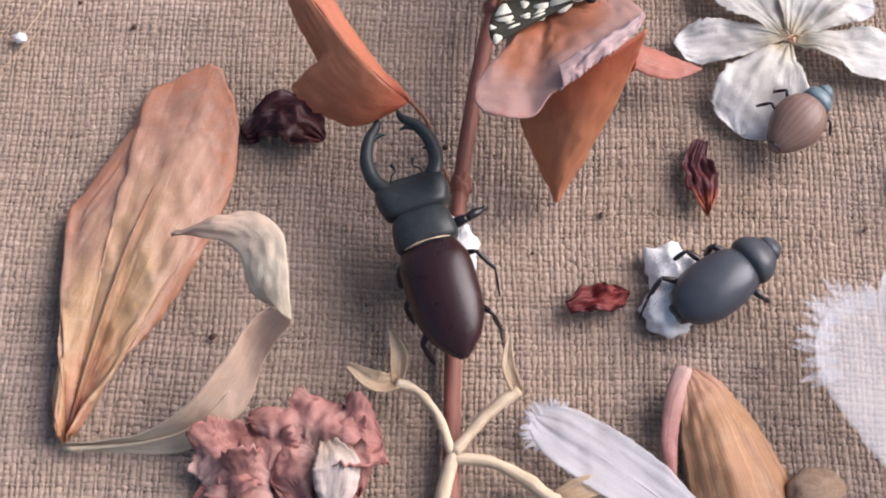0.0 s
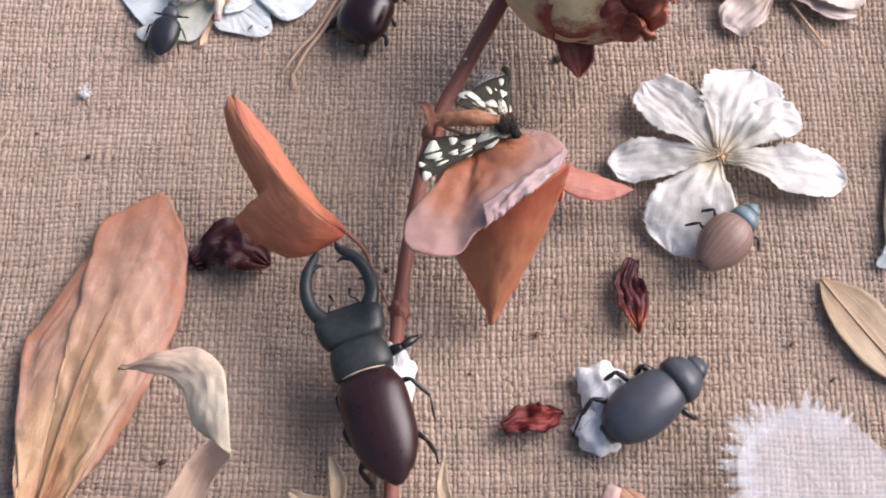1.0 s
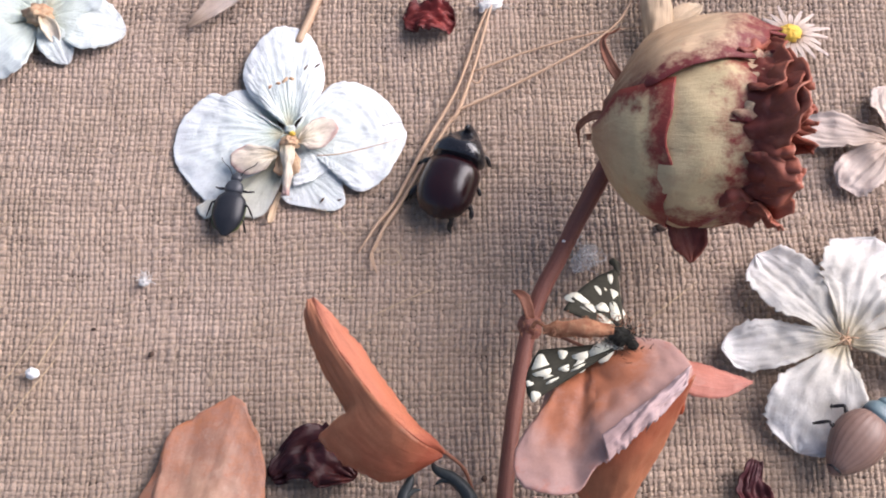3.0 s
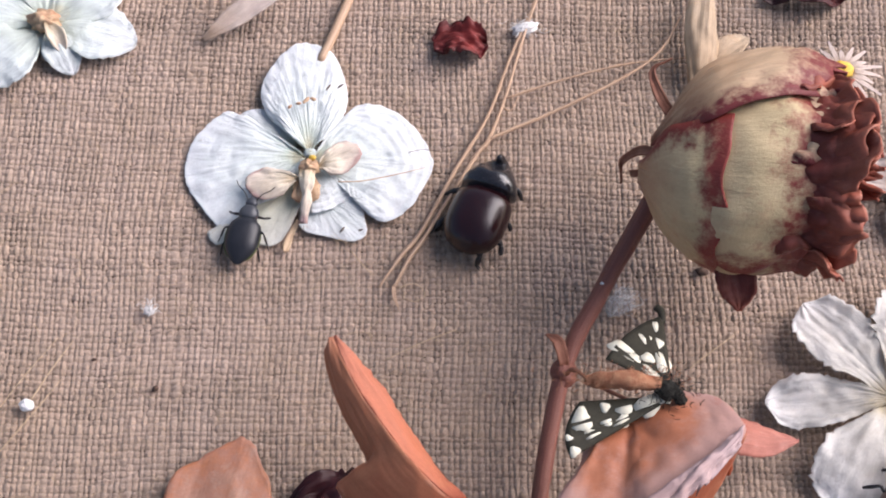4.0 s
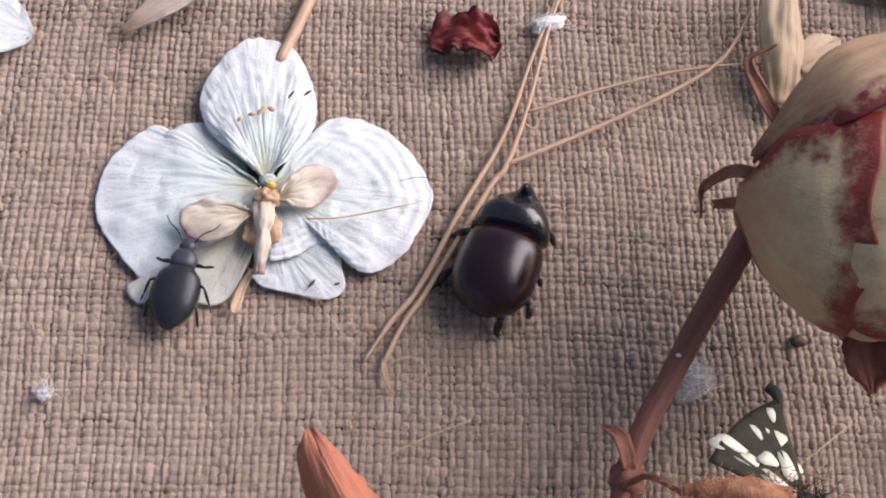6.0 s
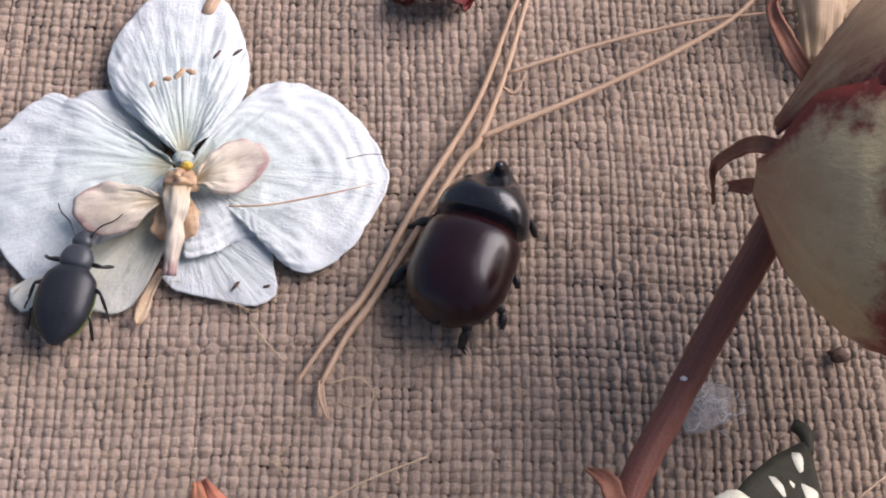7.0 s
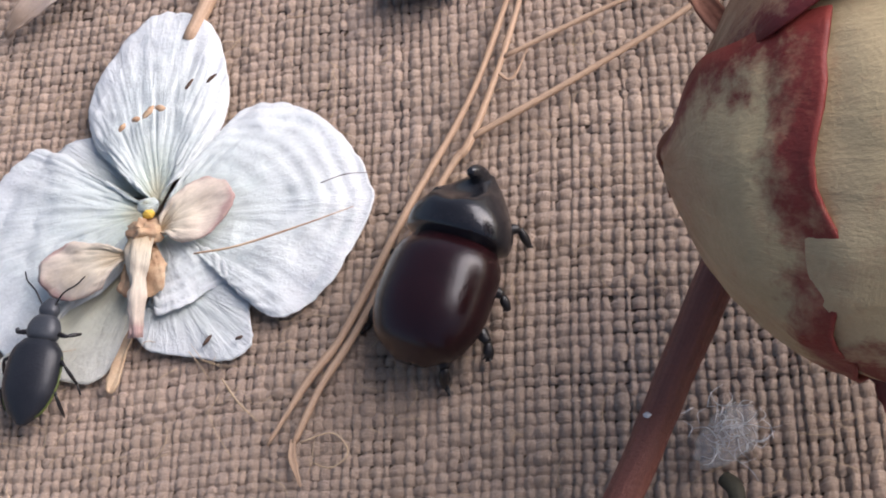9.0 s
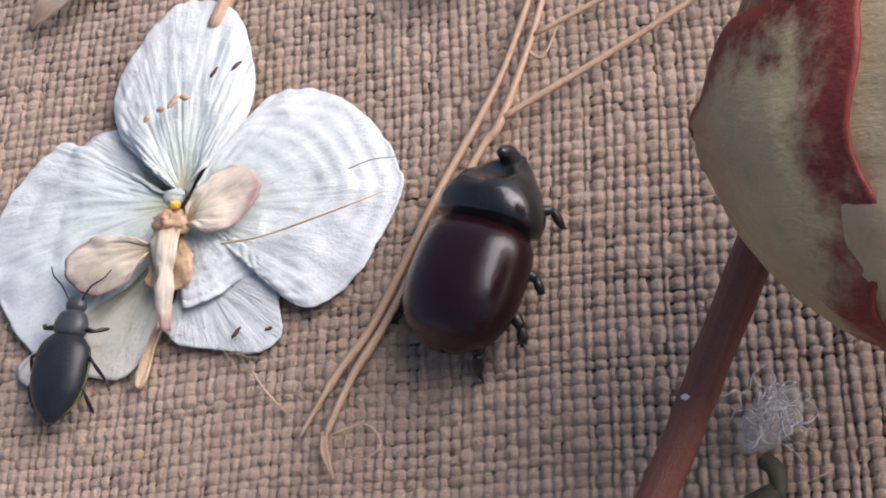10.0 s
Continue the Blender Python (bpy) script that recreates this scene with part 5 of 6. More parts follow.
def pale_flowers():
    f = five_petal("white_flower", "dried white five-petalled flower with see-through papery petals", (10.45, 15.95, 0.75),
                   [(8.3, 18.75, 0.5, 0.85, 0.2), (11.7, 19.1, 0.55, 1.15, 0.35), (14.3, 15.3, 0.4, 0.75, 0.15), (7.1, 15.95, 0.35, 0.68, 0.1), (8.95, 12.9, 0.3, 1.25, 0.3)], SEE_PETAL, 50.0)
    petal("petal", SEE_PETAL, f, [(10.6, 16.1, 0.7), (12.0, 17.2, 0.9), (13.1, 17.2, 0.6)], [0.1, 0.7, 0.4], [0.1, 0.8, 0.4], (0, 0), 0.1, 0, 0.08, 0.03, 0.08, 0.022, 26, 15, 57.0)
    for a in range(5):
        c, d = math.cos(a * 1.25), math.sin(a * 1.25)
        tube("stamen", STRAW, f, [(10.45, 15.95, 0.85), (10.45 + 0.15 * c, 15.95 + 0.15 * d, 1.0), (10.45 + 0.35 * c, 15.95 + 0.35 * d, 0.95)], [0.025, 0.02, 0.02], 8, 5)
    five_petal("blush_flower", "dried blush white flower with a brown centre", (12.75, 22.3, 0.5),
               [(9.9, 23.0, 0.3, 0.55, 0.1), (12.9, 24.3, 0.35, 0.65, 0.15), (15.7, 22.35, 0.3, 0.75, 0.2), (15.3, 21.55, 0.2, 0.5, 0.05), (11.0, 20.95, 0.25, 0.65, 0.1)], BLUSH_PETAL, 60.0, [(13.2, 21.9, 0.3), (13.8, 21.0, 0.15), (14.2, 20.3, 0.12)])
    d = thing("daisy", (9.95, 26.0, 0.05), "small dried daisy with a yellow centre and thin cream rays", "flower")
    blob("disc", YELLOW, d, (9.95, 26.0, 0.7), (0.36, 0.28, 0.22), 0.25, 4.0, 8.0, floor=None)
    blob("cup", STRAW, d, (9.8, 25.9, 0.4), (0.35, 0.3, 0.35), 0.2, 3.0, 9.0)
    for k in range(22):
        a = k / 22 * 2 * math.pi
        c, s = math.cos(a), math.sin(a)
        l = 1.2 + 0.2 * math.sin(k * 2.3)
        petal("ray", BLUSH_PETAL, d, [(9.95 + 0.35 * c, 26.0 + 0.28 * s, 0.62), (9.95 + 0.65 * c, 26.0 + 0.55 * s, 0.6), (9.95 + l * c, 26.0 + 0.85 * l * s, 0.42)], [0.04, 0.08, 0.03], [0.04, 0.08, 0.03], (0, 0), 0.2, 0, 0.01, 0, 0.02, 0.015, 8, 5, 70.0 + k)


def rose():
    r = thing("dried_rose", (6.5, 21.2, 0.3), "dried rose, faded cream outer petals and a red-brown heart", "flower")
    A0, A1 = np.array((3.95, 20.75, 4.7)), np.array((8.95, 20.2, 5.1))
    ax = unit(A1 - A0)
    e1 = unit(np.cross((0, 0, 1.0), ax))       # across, towards +y
    e2 = np.cross(ax, e1)                       # up

    def wrap(name, material, turn, width, radius, start, end, rim, seed, wrinkle=0.05, curl=0.0, squeeze=1.0, label="", lobe=0.35, nu=34, nv=25, taper=(0.35, 0.85, 1.0, 1.0, 0.75), slant=0.0, O=A0, A=ax):
        """A petal wrapped round the axis: radius along it, rim curls out at its end."""
        nu_, nv_ = nu, nv
        u = np.linspace(0, 1, nu_)[:, None]
        v = np.linspace(-1, 1, nv_)[None]
        rad = np.interp(u[:, 0], np.linspace(0, 1, 60), profile(radius, 60))[:, None]
        wd = np.interp(u[:, 0], np.linspace(0, 1, 60), np.clip(profile(taper, 60), 0.1, 1.3))[:, None]
        ang = np.radians(turn + slant * u + width * v * wd)
        reach = start + (end - start) * u * (1 - lobe * np.abs(v) ** 2.5 * u)
        K = np.stack([np.broadcast_to(u * 3, ang.shape), v * 3.5 + 0 * u, 0 * ang], -1)
        rr = rad * (1 + rim * np.clip(u - 0.8, 0, 1) * 5 * (1 + 0.6 * bumpy(K, 0.8, seed + 9))) + wrinkle * (1.5 * bumpy(K, 1.0, seed) + 0.8 * bumpy(K, 2.6, seed + 2)) + curl * np.abs(v) ** 3
        reach = reach + (end - start) * 0.16 * u**2 * bumpy(np.stack([v * 2.6 + 0 * u, 0 * ang, 0 * ang], -1), 1.0, seed + 20)
        P = O + A * reach[..., None] + (e1 * np.cos(ang)[..., None] * squeeze + e2 * np.sin(ang)[..., None]) * rr[..., None]
        normal = unit(np.cross(np.gradient(P, axis=1), np.gradient(P, axis=0)))
        vv, f, uv = grid_solid(P, normal, 0.045)
        return link(name, mesh_of(name, vv, f, uv), material, r, label)

    full = (0.5, 1.0, 1.0, 1.0, 1.0)
    base = [0.5, 1.85, 2.35, 2.4, 2.0]
    wrap("outer_petal", ROSE_OUT, 125, 62, [0.5, 1.9, 2.4, 2.45, 2.1], -0.2, 4.0, 0.0, 81.0, 0.1, 0.0, 1.12, "faded greenish cream petal with a red rim", 0.15, taper=full)
    wrap("outer_petal", ROSE_TOP, 52, 46, [0.5, 2.1, 2.62, 2.75, 2.5], -0.2, 4.2, -0.03, 82.0, 0.1, -0.04, 1.12, "fibrous cream petal with a maroon rim", 0.1, taper=full, slant=-24)
    wrap("outer_petal", ROSE_OUT, 155, 66, [0.5, 1.35, 1.9, 2.2, 2.42], -0.45, 1.6, 0.0, 83.0, 0.06, 0.0, 1.12, "short tan base petal with a ragged maroon rim", 0.0, taper=full)
    wrap("outer_petal", ROSE_OUT, 208, 50, [0.5, 1.9, 2.35, 2.4, 2.2], -0.2, 3.7, 0.03, 84.0, 0.08, 0.0, 1.1, "cream petal with a maroon tip", 0.1, taper=full)
    wrap("outer_petal", ROSE_OUT, 260, 60, base, 0.0, 4.0, 0.03, 85.0, 0.06, 0.0, 1.1, taper=full)
    wrap("outer_petal", ROSE_OUT, 325, 60, base, 0.0, 4.1, 0.03, 86.0, 0.06, 0.0, 1.12, taper=full)
    wrap("crumpled_petal", ROSE_TOP, 88, 26, [1.6, 2.1, 2.3, 2.2, 2.0], 2.2, 4.6, 0.0, 87.0, 0.26, 0.1, 1.1, "crumpled pale pinkish petal at the rim of the heart", 0.2)
    wrap("crumpled_petal", ROSE_IN, 38, 34, [1.6, 2.2, 2.45, 2.4, 2.1], 2.2, 4.2, 0.02, 88.0, 0.26, 0.1, 1.1, "", 0.2)
    wrap("crumpled_petal", ROSE_IN, 195, 40, [1.6, 2.0, 2.2, 2.2, 2.0], 2.0, 4.1, 0.04, 89.0, 0.22, 0.1, 1.1, "", 0.2)
    # the heart opens towards its upper side
    heart, H = A0 + ax * 2.1 - e2 * 0.15, unit(ax + np.array((0, -0.28, 0.45)))
    rng = random.Random(12)
    for k in range(34):
        ring = k // 9
        rad = (2.0, 1.6, 1.15, 0.6)[min(ring, 3)] * rng.uniform(0.92, 1.08)
        wrap("inner_petal", ROSE_IN, k * 67 + rng.uniform(-20, 20), rng.uniform(26, 48), [0.4, rad * 0.75, rad * 0.9, rad * 0.95, rad * 1.0], 0.5 + 0.15 * ring, 3.0 + rng.uniform(-0.45, 0.3) + 0.08 * ring, rng.uniform(-0.12, 0.2), 90.0 + k, 0.17, rng.uniform(-0.3, 0.15), 1.08, "", 0.15, 34, 25, (0.5, 0.9, 1.0, 1.0, 0.9), rng.uniform(-20, 20), heart, H)
    petal("guard_petal", ROSE_IN, r, [(5.4, 18.9, 3.9), (5.8, 18.5, 3.4), (6.05, 17.95, 3.0), (6.1, 17.5, 2.8)], [0.35, 0.6, 0.5, 0.05], [0.4, 0.55, 0.45, 0.05], (0, 10, 0, 0), 0.2, 0, 0.08, 0.04, 0.1, 0.04, 22, 13, 99.0, label="dark red hanging petal tip")
    for k, pts in enumerate(([(4.1, 20.9, 4.6), (3.6, 21.3, 4.2), (3.2, 21.4, 3.4), (3.2, 21.0, 3.0)], [(4.3, 21.8, 5.1), (3.95, 22.3, 5.4), (3.85, 23.0, 5.3), (4.3, 23.2, 5.6)], [(4.1, 20.4, 4.3), (3.9, 20.8, 3.9), (3.45, 21.2, 3.2)])):
        petal("sepal", SEPAL, r, pts, [0.15, 0.12, 0.08, 0.02][: len(pts)], [0.15, 0.12, 0.08, 0.02][: len(pts)], (0, 30, 60), 0.4, 0, 0.03, 0.01, 0.05, 0.04, 22, 9, 101.0 + k)
    blob("hip", SEPAL, r, (4.25, 20.8, 3.8), (0.55, 0.5, 0.75), 0.2, 2.0, 3.0, floor=None)
    tube("stem", ROSE_STEM, r, [(0.75, 0.2, 0.45), (0.72, 5.4, 0.5), (0.82, 10.6, 0.85), (1.65, 16.0, 1.35), (2.72, 18.35, 1.95), (4.2, 20.8, 3.2)], [0.23, 0.23, 0.22, 0.23, 0.23, 0.27], 90, 14, 0.02, 1.0, "ribbed red-brown stem")
    blob("node", ROSE_STEM, r, (0.85, 10.75, 0.88), (0.31, 0.4, 0.3), 0.25, 2.5, 5.0)
    blob("node", ROSE_STEM, r, (1.75, 16.3, 1.4), (0.33, 0.42, 0.32), 0.25, 2.5, 6.0)
    petal("stipule", SEPAL, r, [(1.75, 16.4, 1.7), (1.6, 16.9, 1.95), (1.3, 17.2, 1.8)], [0.12, 0.15, 0.03], [0.12, 0.15, 0.03], (0, 0), 0.4, 0, 0.03, 0.01, 0.1, 0.03, 14, 7, 105.0)
    blob("scar", COTTON, r, (2.72, 18.45, 2.28), (0.05, 0.04, 0.02), 0.4, 4.0, 2.0, floor=None, rings=7)


def stems_and_straw():
    s = thing("straw_stalk", (-0.8, 23.2, 0.1), "forked thin straw stalk lying under the rhinoceros beetle", "straw")
    tube("stalk", STRAW, s, [(-3.1, 19.2, 0.16), (-2.55, 20.1, 0.18), (-1.98, 20.9, 0.18), (-1.1, 22.75, 0.2), (-0.15, 24.6, 0.2), (0.55, 26.7, 0.2), (1.35, 28.8, 0.2), (1.9, 30.6, 0.2)], [0.03, 0.06, 0.065, 0.06, 0.055, 0.05, 0.05, 0.04], 60, 7, 0.012)
    b = thing("straw_stalk", (0.0, 24.0, 0.1), "branching thin straw stalk with a split end", "straw")
    tube("stalk", STRAW, b, [(-2.7, 19.2, 0.16), (-2.3, 20.05, 0.2), (-1.8, 20.85, 0.22), (-0.5, 23.25, 0.24), (-0.15, 23.75, 0.26), (0.35, 25.2, 0.26), (0.9, 27.3, 0.24), (1.35, 28.75, 0.22)], [0.05, 0.06, 0.06, 0.06, 0.065, 0.05, 0.045, 0.035], 60, 7, 0.012)
    tube("branch", STRAW, b, [(-0.18, 23.78, 0.26), (1.8, 24.75, 0.3), (3.6, 25.75, 0.38), (4.8, 26.7, 0.4), (5.5, 27.95, 0.45)], [0.055, 0.05, 0.045, 0.04, 0.03], 40, 7, 0.01)
    tube("branch", STRAW, b, [(0.35, 25.15, 0.26), (2.2, 25.85, 0.3), (4.0, 26.35, 0.34), (5.9, 26.6, 0.35)], [0.04, 0.04, 0.035, 0.02], 30, 6, 0.01)
    tube("branch", STRAW, b, [(0.25, 24.9, 0.26), (0.5, 24.75, 0.26), (0.75, 25.3, 0.24)], [0.03, 0.025, 0.01], 10, 5)
    petal("split_end", STRAW, b, [(-2.7, 19.25, 0.2), (-2.68, 18.95, 0.2), (-2.55, 18.55, 0.15)], [0.04, 0.06, 0.01], [0.04, 0.05, 0.01], (0, 0), 0.3, 0, 0.02, 0, 0.1, 0.02, 10, 5, 110.0)
    tube("curl", FIBRE, b, [(-2.6, 19.2, 0.18), (-2.1, 19.3, 0.2), (-1.85, 19.0, 0.2), (-2.1, 18.8, 0.18), (-2.4, 18.9, 0.16)], [0.012, 0.012, 0.012, 0.012, 0.01], 24, 5)
    t = thing("forked_twig", (0.8, 3.0, 0.2), "cream dried twig forking into papery seed pods", "twig")
    tube("stem", CREAM_STRAW, t, [(0.45, 0.9, 0.4), (0.55, 2.0, 0.6), (0.78, 2.95, 0.9)], [0.2, 0.22, 0.16], 16, 8, 0.04, 1.0)
    tube("branch", CREAM_STRAW, t, [(0.75, 2.9, 0.9), (0.35, 3.9, 1.05), (-0.2, 4.55, 1.1), (-0.75, 4.75, 1.1)], [0.14, 0.13, 0.13, 0.16], 22, 8, 0.04, 2.0)
    tube("branch", CREAM_STRAW, t, [(0.78, 2.95, 0.9), (1.4, 3.7, 1.05), (2.0, 4.25, 1.15), (2.45, 4.6, 1.2)], [0.15, 0.15, 0.17, 0.14], 22, 8, 0.04, 3.0)
    tube("branch", CREAM_STRAW, t, [(0.75, 2.8, 0.85), (1.7, 2.75, 0.85), (2.6, 2.35, 0.8), (3.6, 1.7, 0.7), (4.6, 1.7, 0.6)], [0.14, 0.16, 0.17, 0.2, 0.1], 30, 8, 0.05, 4.0)
    petal("pod", PALE_LEAF, t, [(-0.75, 4.75, 1.1), (-0.7, 5.4, 1.3), (-0.95, 6.15, 1.3)], [0.14, 0.24, 0.06], [0.14, 0.22, 0.05], (0, 0), 0.7, 0, 0.04, 0.02, 0.1, 0.03, 18, 11, 111.0)
    petal("pod", PALE_LEAF, t, [(-0.75, 4.75, 1.1), (-1.3, 4.7, 1.2), (-2.05, 5.2, 1.15)], [0.2, 0.3, 0.08], [0.2, 0.28, 0.08], (0, 0), 0.7, 0, 0.05, 0.02, 0.1, 0.03, 18, 11, 112.0)
    petal("pod", PALE_LEAF, t, [(2.4, 4.55, 1.2), (2.15, 5.2, 1.35), (2.2, 6.05, 1.4)], [0.15, 0.16, 0.05], [0.18, 0.18, 0.05], (0, 0), 0.6, 0, 0.04, 0.02, 0.1, 0.03, 18, 9, 113.0)
    petal("pod", PALE_LEAF, t, [(3.4, 1.8, 0.8), (4.2, 2.1, 0.85), (5.0, 2.3, 0.6)], [0.2, 0.3, 0.1], [0.2, 0.3, 0.1], (0, 0), 0.5, 0, 0.05, 0.03, 0.12, 0.03, 18, 11, 114.0)


def other_leaves():
    t = thing("pale_leaf", (6.3, 27.0, 0.1), "pale straw coloured dried leaf, ribbed and curled", "leaf")
    petal("blade", PALE_LEAF, t, [(5.9, 25.3, 0.6), (5.95, 26.4, 1.0), (6.05, 27.6, 1.1), (6.3, 29.2, 0.8)], [0.3, 0.45, 0.5, 0.3], [0.3, 0.5, 0.35, 0.2], (0, 0), -0.4, 0, 0.07, 0.02, 0.05, 0.03, 34, 17, 120.0)
    petal("lobe", PALE_LEAF, t, [(6.2, 26.2, 0.7), (6.9, 26.8, 0.7), (7.4, 27.3, 0.4)], [0.3, 0.35, 0.15], [0.3, 0.35, 0.15], (0, 0), 0.2, 0, 0.06, 0.03, 0.08, 0.03, 20, 11, 121.0)
    n = thing("narrow_leaf", (-7.4, 27.6, 0.1), "narrow peach-brown dried leaf with a curled end", "leaf")
    petal("blade", BLUSH_PETAL, n, [(-8.45, 26.95, 0.2), (-7.7, 27.4, 0.5), (-6.9, 27.95, 0.7), (-5.9, 28.7, 0.9)], [0.06, 0.3, 0.4, 0.35], [0.06, 0.25, 0.3, 0.3], (0, -15, -20, 0), 0.4, 0, 0.05, 0.02, 0.05, 0.03, 30, 13, 122.0)
    b = thing("bay_leaf", (14.6, 10.4, 0.1), "flat buff dried leaf with a fine midrib", "leaf")
    petal("blade", PALE_LEAF, b, [(13.3, 12.2, 0.15), (13.9, 11.2, 0.25), (14.9, 9.8, 0.25), (16.1, 8.4, 0.15)], [0.05, 0.85, 0.8, 0.05], [0.05, 0.6, 0.7, 0.05], (0, 0), 0.12, 0, 0.025, 0.01, 0.03, 0.03, 34, 15, 123.0)
    tube("midrib", STRAW, b, [(13.3, 12.2, 0.2), (13.9, 11.2, 0.29), (14.9, 9.8, 0.29), (16.1, 8.4, 0.19)], [0.03, 0.03, 0.025, 0.015], 24, 5)
    h = thing("seed_husk", (16.2, 15.8, 0.1), "long pale papery seed husk with a frayed white end", "husk")
    petal("blade", PALE_LEAF, h, [(17.2, 19.0, 0.5), (16.6, 17.0, 0.6), (16.1, 14.8, 0.5), (15.5, 12.9, 0.3)], [0.5, 0.75, 0.7, 0.4], [0.5, 0.7, 0.65, 0.35], (0, 0), -0.35, 0, 0.08, 0.04, 0.08, 0.035, 40, 17, 124.0)
    petal("frayed_end", WHITE_PETAL, h, [(15.7, 13.3, 0.4), (15.4, 12.8, 0.35), (15.0, 12.6, 0.2)], [0.3, 0.35, 0.1], [0.3, 0.3, 0.1], (0, 0), 0.2, 0, 0.08, 0.04, 0.15, 0.03, 14, 11, 125.0)
    p = thing("brown_pod", (7.8, 3.2, 0.1), "brown ribbed dried pod with a pinkish folded tip", "pod")
    petal("shell", BROWN_POD, p, [(7.0, 5.45, 0.8), (7.35, 4.6, 1.0), (7.75, 3.2, 1.1), (8.3, 1.4, 0.9), (8.7, -0.3, 0.6)], [0.3, 0.9, 1.35, 1.6, 1.2], [0.2, 0.65, 1.0, 1.2, 1.0], (0, 0), -0.35, 0.15, 0.08, 0.02, 0.04, 0.04, 44, 27, 126.0)
    petal("fold", CRUMPLED_PINK, p, [(6.95, 5.5, 0.85), (6.55, 4.5, 0.95), (6.4, 3.4, 0.8), (6.5, 2.2, 0.6)], [0.15, 0.25, 0.22, 0.1], [0.3, 0.25, 0.2, 0.1], (0, 0), -0.4, 0, 0.04, 0.02, 0.06, 0.04, 28, 11, 127.0, label="pinkish folded rim")
    o = thing("brown_seed", (10.25, 2.4, 0.05), "rounded fuzzy brown seed head", "seed")
    blob("body", plain_mat("fuzzy_brown", (0.26, 0.17, 0.11), (0.36, 0.25, 0.17), 500.0, 0.9, 0.8), o, (10.25, 2.3, 0.4), (0.75, 0.65, 0.4), 0.25, 2.0, 4.0)
    f = thing("pink_flower", (-3.2, 2.6, 0.05), "crumpled dusty pink dried flower head", "flower")
    spots = ((-5.1, 2.5, 0.5, 30), (-4.3, 3.0, 0.6, 100), (-3.4, 3.5, 0.7, 80), (-2.6, 3.6, 0.7, 60), (-1.8, 3.1, 0.7, 10), (-2.2, 2.3, 0.6, -40), (-3.2, 2.4, 0.8, 200), (-4.4, 1.9, 0.5, 190), (-2.9, 1.5, 0.5, -80), (-5.2, 1.4, 0.4, 160), (-3.8, 1.2, 0.5, 250))
    for k, (x, y, z, a) in enumerate(spots):
        c, d = math.cos(radians(a)), math.sin(radians(a))
        petal("petal", CRUMPLED_PINK, f, [(x - 0.7 * c, y - 0.7 * d, z - 0.1), (x, y, z + 0.35), (x + 0.75 * c, y + 0.75 * d, z)], [0.35, 1.1, 0.75], [0.35, 1.05, 0.8], (0, 25 * math.sin(k * 2.1), 0), 0.5 * math.cos(k * 1.7), 0, 0.13, 0.2, 0.2, 0.025, 44, 31, 130.0 + k, freq=2, furrow=0.9, crease=0.7)
    petal("petal", BLUSH_PETAL, f, [(-2.5, 3.1, 1.25), (-2.2, 2.3, 1.6), (-2.3, 1.3, 1.3)], [0.2, 0.6, 0.45], [0.2, 0.6, 0.4], (0, 0), -0.1, 0, 0.1, 0.05, 0.1, 0.03, 20, 13, 145.0, label="pale pink petal")


def feather(label, root, tip, half, seed, lift, material):
    """A soft vane on a fine quill, split into tufts at its tip."""
    t = thing("white_feather", (*((np.array(root) + np.array(tip)) / 2)[:2], 0.1), label, "feather")
    R, T = np.array(root, float), np.array(tip, float)
    mid = (R + T) / 2 + np.array([0, 0, lift])
    d = unit(T - R)
    side = unit(np.cross(d, (0, 0, 1.0)))
    end = T - d * half * 0.12
    heart = T - d * half * 0.95
    tube("quill", material, t, [R, mid, end], [0.04, 0.025, 0.01], 30, 6)
    petal("vane", material, t, [R, mid, end], [0.3, half * 0.9, half, half * 0.8], [0.3, half * 0.9, half, half * 0.85], (0, 0), 0.08, 0, 0.04, 0.02, 0.05, 0.012, 50, 25, seed, freq=4)
    rng = random.Random(int(seed))
    for k in range(26):
        a = radians(-80 + 6.4 * k + rng.uniform(-3, 3))
        w = d * math.cos(a) + side * math.sin(a) * 0.95
        o = heart + w * half * rng.uniform(0.55, 0.7)
        far = heart + w * half * rng.uniform(0.95, 1.2) + np.array([0, 0, rng.uniform(-0.1, 0.1)])
        petal("tuft", material, t, [o, (o + far) / 2 + np.array([0, 0, 0.03]), far], [half * 0.03, half * 0.06, half * 0.01], [half * 0.03, half * 0.06, half * 0.01], (0, 0), 0.05, 0, 0.02, 0.01, 0.1, 0.01, 12, 5, seed + k, freq=4)
    return t


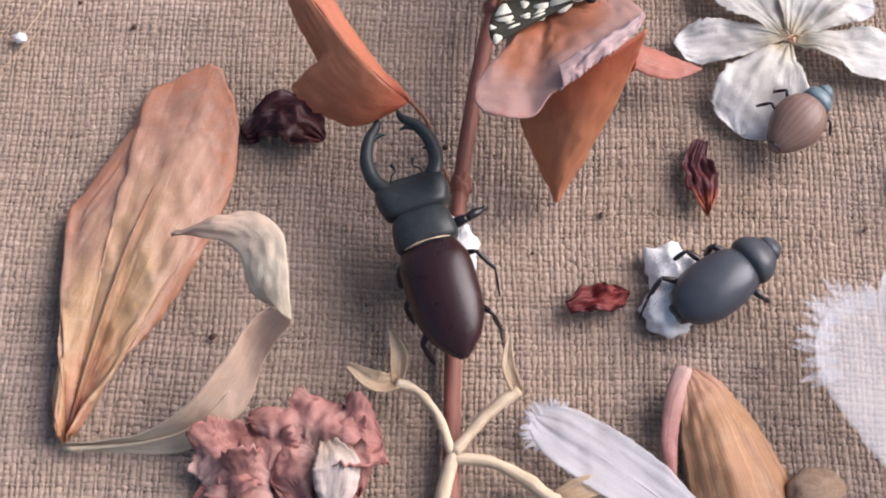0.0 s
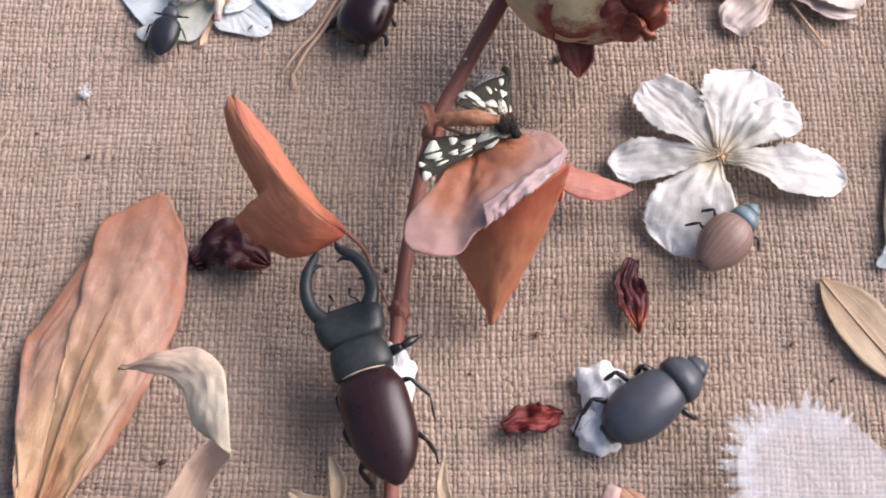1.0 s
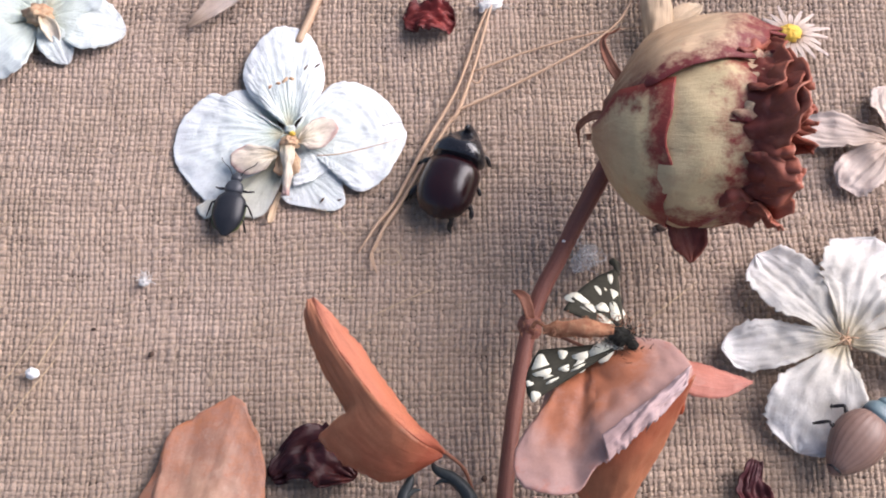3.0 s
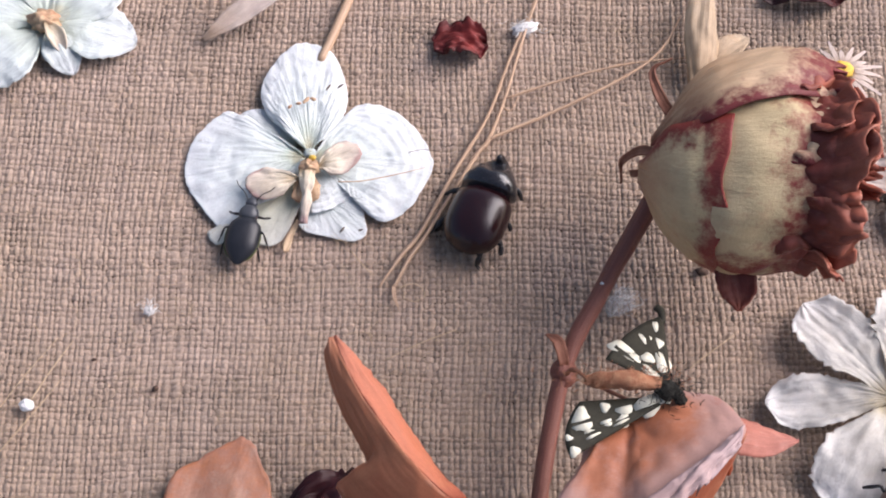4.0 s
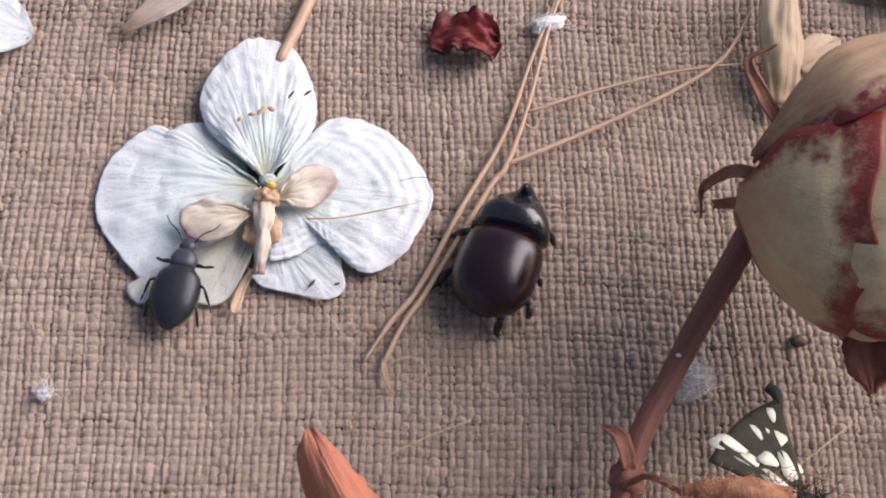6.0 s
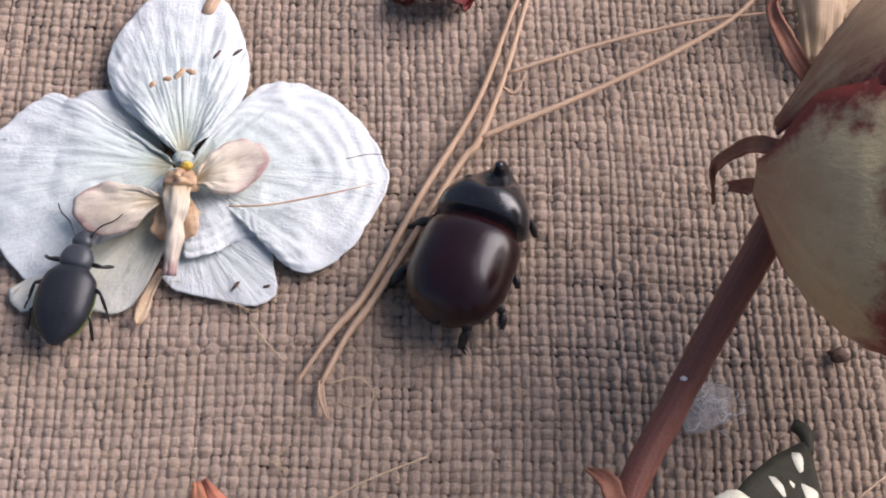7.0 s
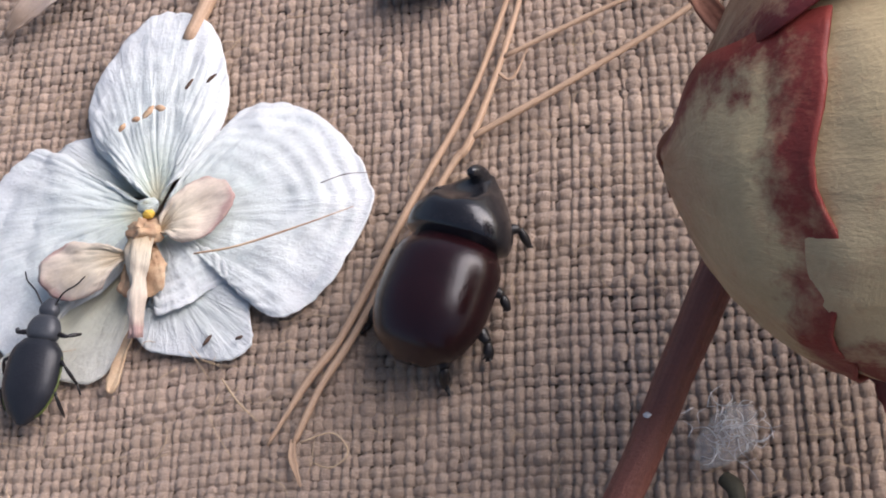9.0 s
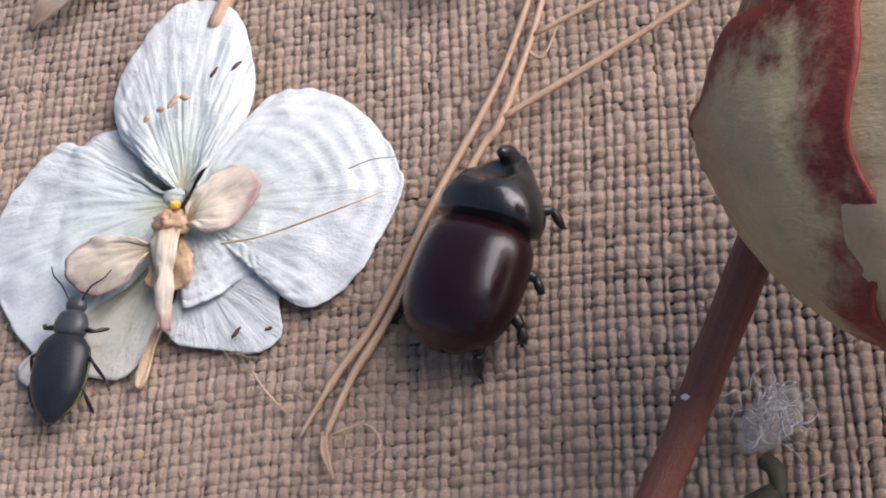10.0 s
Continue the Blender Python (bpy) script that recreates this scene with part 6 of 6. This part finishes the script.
def small_things():
    feather("small white downy feather lying on the burlap", (7.6, 0.9, 0.5), (2.75, 4.15, 0.7), 0.85, 3.0, 0.3, DOWN)
    feather("large soft white feather raised off the burlap", (16.0, 0.0, 0.9), (10.75, 7.3, 1.8), 2.1, 4.0, 0.5, DOWN_SHEER)
    for n, (x, y, w, h, lab) in enumerate(((-9.25, 18.4, 0.15, 0.12, "tiny shiny white flake"), (0.95, 27.6, 0.42, 0.22, "small tuft of white fluff on the straw"), (3.45, 18.85, 0.5, 0.4, "wisp of white cotton beside the stem"))):
        c = thing("cotton_tuft", (x, y, 0.05), lab, "cotton")
        blob("tuft", COTTON_WISP if w > 0.45 else COTTON, c, (x, y, 0.12 + h * 0.2), (w * 0.95, h * 0.8, 0.14), 0.35, 2.2, n + 2.0, 20 * n)
        fibres("lint", COTTON, c, (x, y, 0.2), (w * 0.5, h * 0.5, 0.08), 70, 0.15 + w * 0.35, 0.006, n + 20)
    s = thing("seed_with_stalk", (-12.2, 15.7, 0.05), "pale seed on a hair-thin stalk", "seed")
    blob("seed", COTTON, s, (-12.2, 15.65, 0.2), (0.2, 0.16, 0.12), 0.3, 3.0, 6.0)
    tube("stalk", FIBRE, s, [(-12.15, 15.7, 0.2), (-11.7, 16.6, 0.2), (-11.2, 17.5, 0.15)], [0.02, 0.018, 0.01], 14, 5)
    s = thing("seed_with_stalk", (-12.9, 15.6, 0.05), "pale seed on a hair-thin stalk", "seed")
    tube("hair", FIBRE, s, [(-12.95, 15.5, 0.15), (-12.4, 16.4, 0.2), (-11.6, 17.6, 0.15)], [0.01, 0.012, 0.008], 14, 5)
    rng = random.Random(9)
    for x, y, r in ((-5.8, 6.35, 0.12), (4.85, 10.35, 0.11), (12.3, 10.1, 0.12), (5.7, 19.85, 0.16), (-8.9, 16.2, 0.1), (13.4, 9.0, 0.1), (0.4, 12.4, 0.09), (2.9, 9.1, 0.06), (-10.6, 17.0, 0.07), (7.2, 20.9, 0.06), (11.9, 19.6, 0.1), (5.4, 24.0, 0.05)):
        c = thing("crumb", (x, y, 0.05), "tiny dark plant crumb on the burlap", "crumb", "crumbs")
        blob("crumb", SPECK, c, (x, y, 0.11), (r, r * rng.uniform(0.4, 0.9), 0.07), 0.5, 2.5, x, rng.uniform(0, 90), 8)
    lint = thing("loose_jute_fibres", (0, 15, 0.05), "loose hair-thin jute fibres standing off the burlap", "fibre")
    tagged(lint, kind="stuff")
    rng = random.Random(31)
    bits = []
    for _ in range(1600):
        x, y, a = rng.uniform(-14, 17), rng.uniform(1.5, 30), rng.uniform(0, 6.3)
        l, b = rng.uniform(0.2, 0.9), rng.uniform(-0.4, 0.4)
        d = np.array([math.cos(a), math.sin(a), 0])
        q = np.array([-d[1], d[0], 0])
        p = np.array([x, y, 0.05])
        bits.append(tube_data([p, p + d * l * 0.5 + q * b * l + (0, 0, rng.uniform(0.03, 0.16)), p + d * l + (0, 0, rng.uniform(0.0, 0.12))], [0.006, 0.006, 0.003], 6, 3))
    link("fibres", mesh_of("fibres", *join_data(bits)), FIBRE, lint)
    for pts in ([(-3.9, 20.3, 0.15), (-3.6, 19.9, 0.2), (-3.3, 19.6, 0.12)], [(-1.0, 18.0, 0.14), (-1.9, 17.6, 0.18), (-2.9, 17.1, 0.12)], [(-12.9, 14.2, 0.12), (-11.9, 15.6, 0.2), (-11.4, 16.4, 0.14)], [(5.2, 17.0, 0.13), (6.0, 17.6, 0.2), (6.6, 18.1, 0.12)]):
        h = thing("loose_straw", pts[1], "hair-thin loose straw on the burlap", "straw", "loose straws")
        tube("straw", FIBRE, h, pts, [0.014, 0.016, 0.008], 14, 5)


rose()
tan_leaf()
curled_leaf()
orange_leaf()
russet_leaf()
orchid()
pale_flowers()
stag_beetle()
rhino_beetle()
slate_beetle()
ground_beetle()
brown_beetle()
moth()
small_petals()
other_leaves()
stems_and_straw()
small_things()
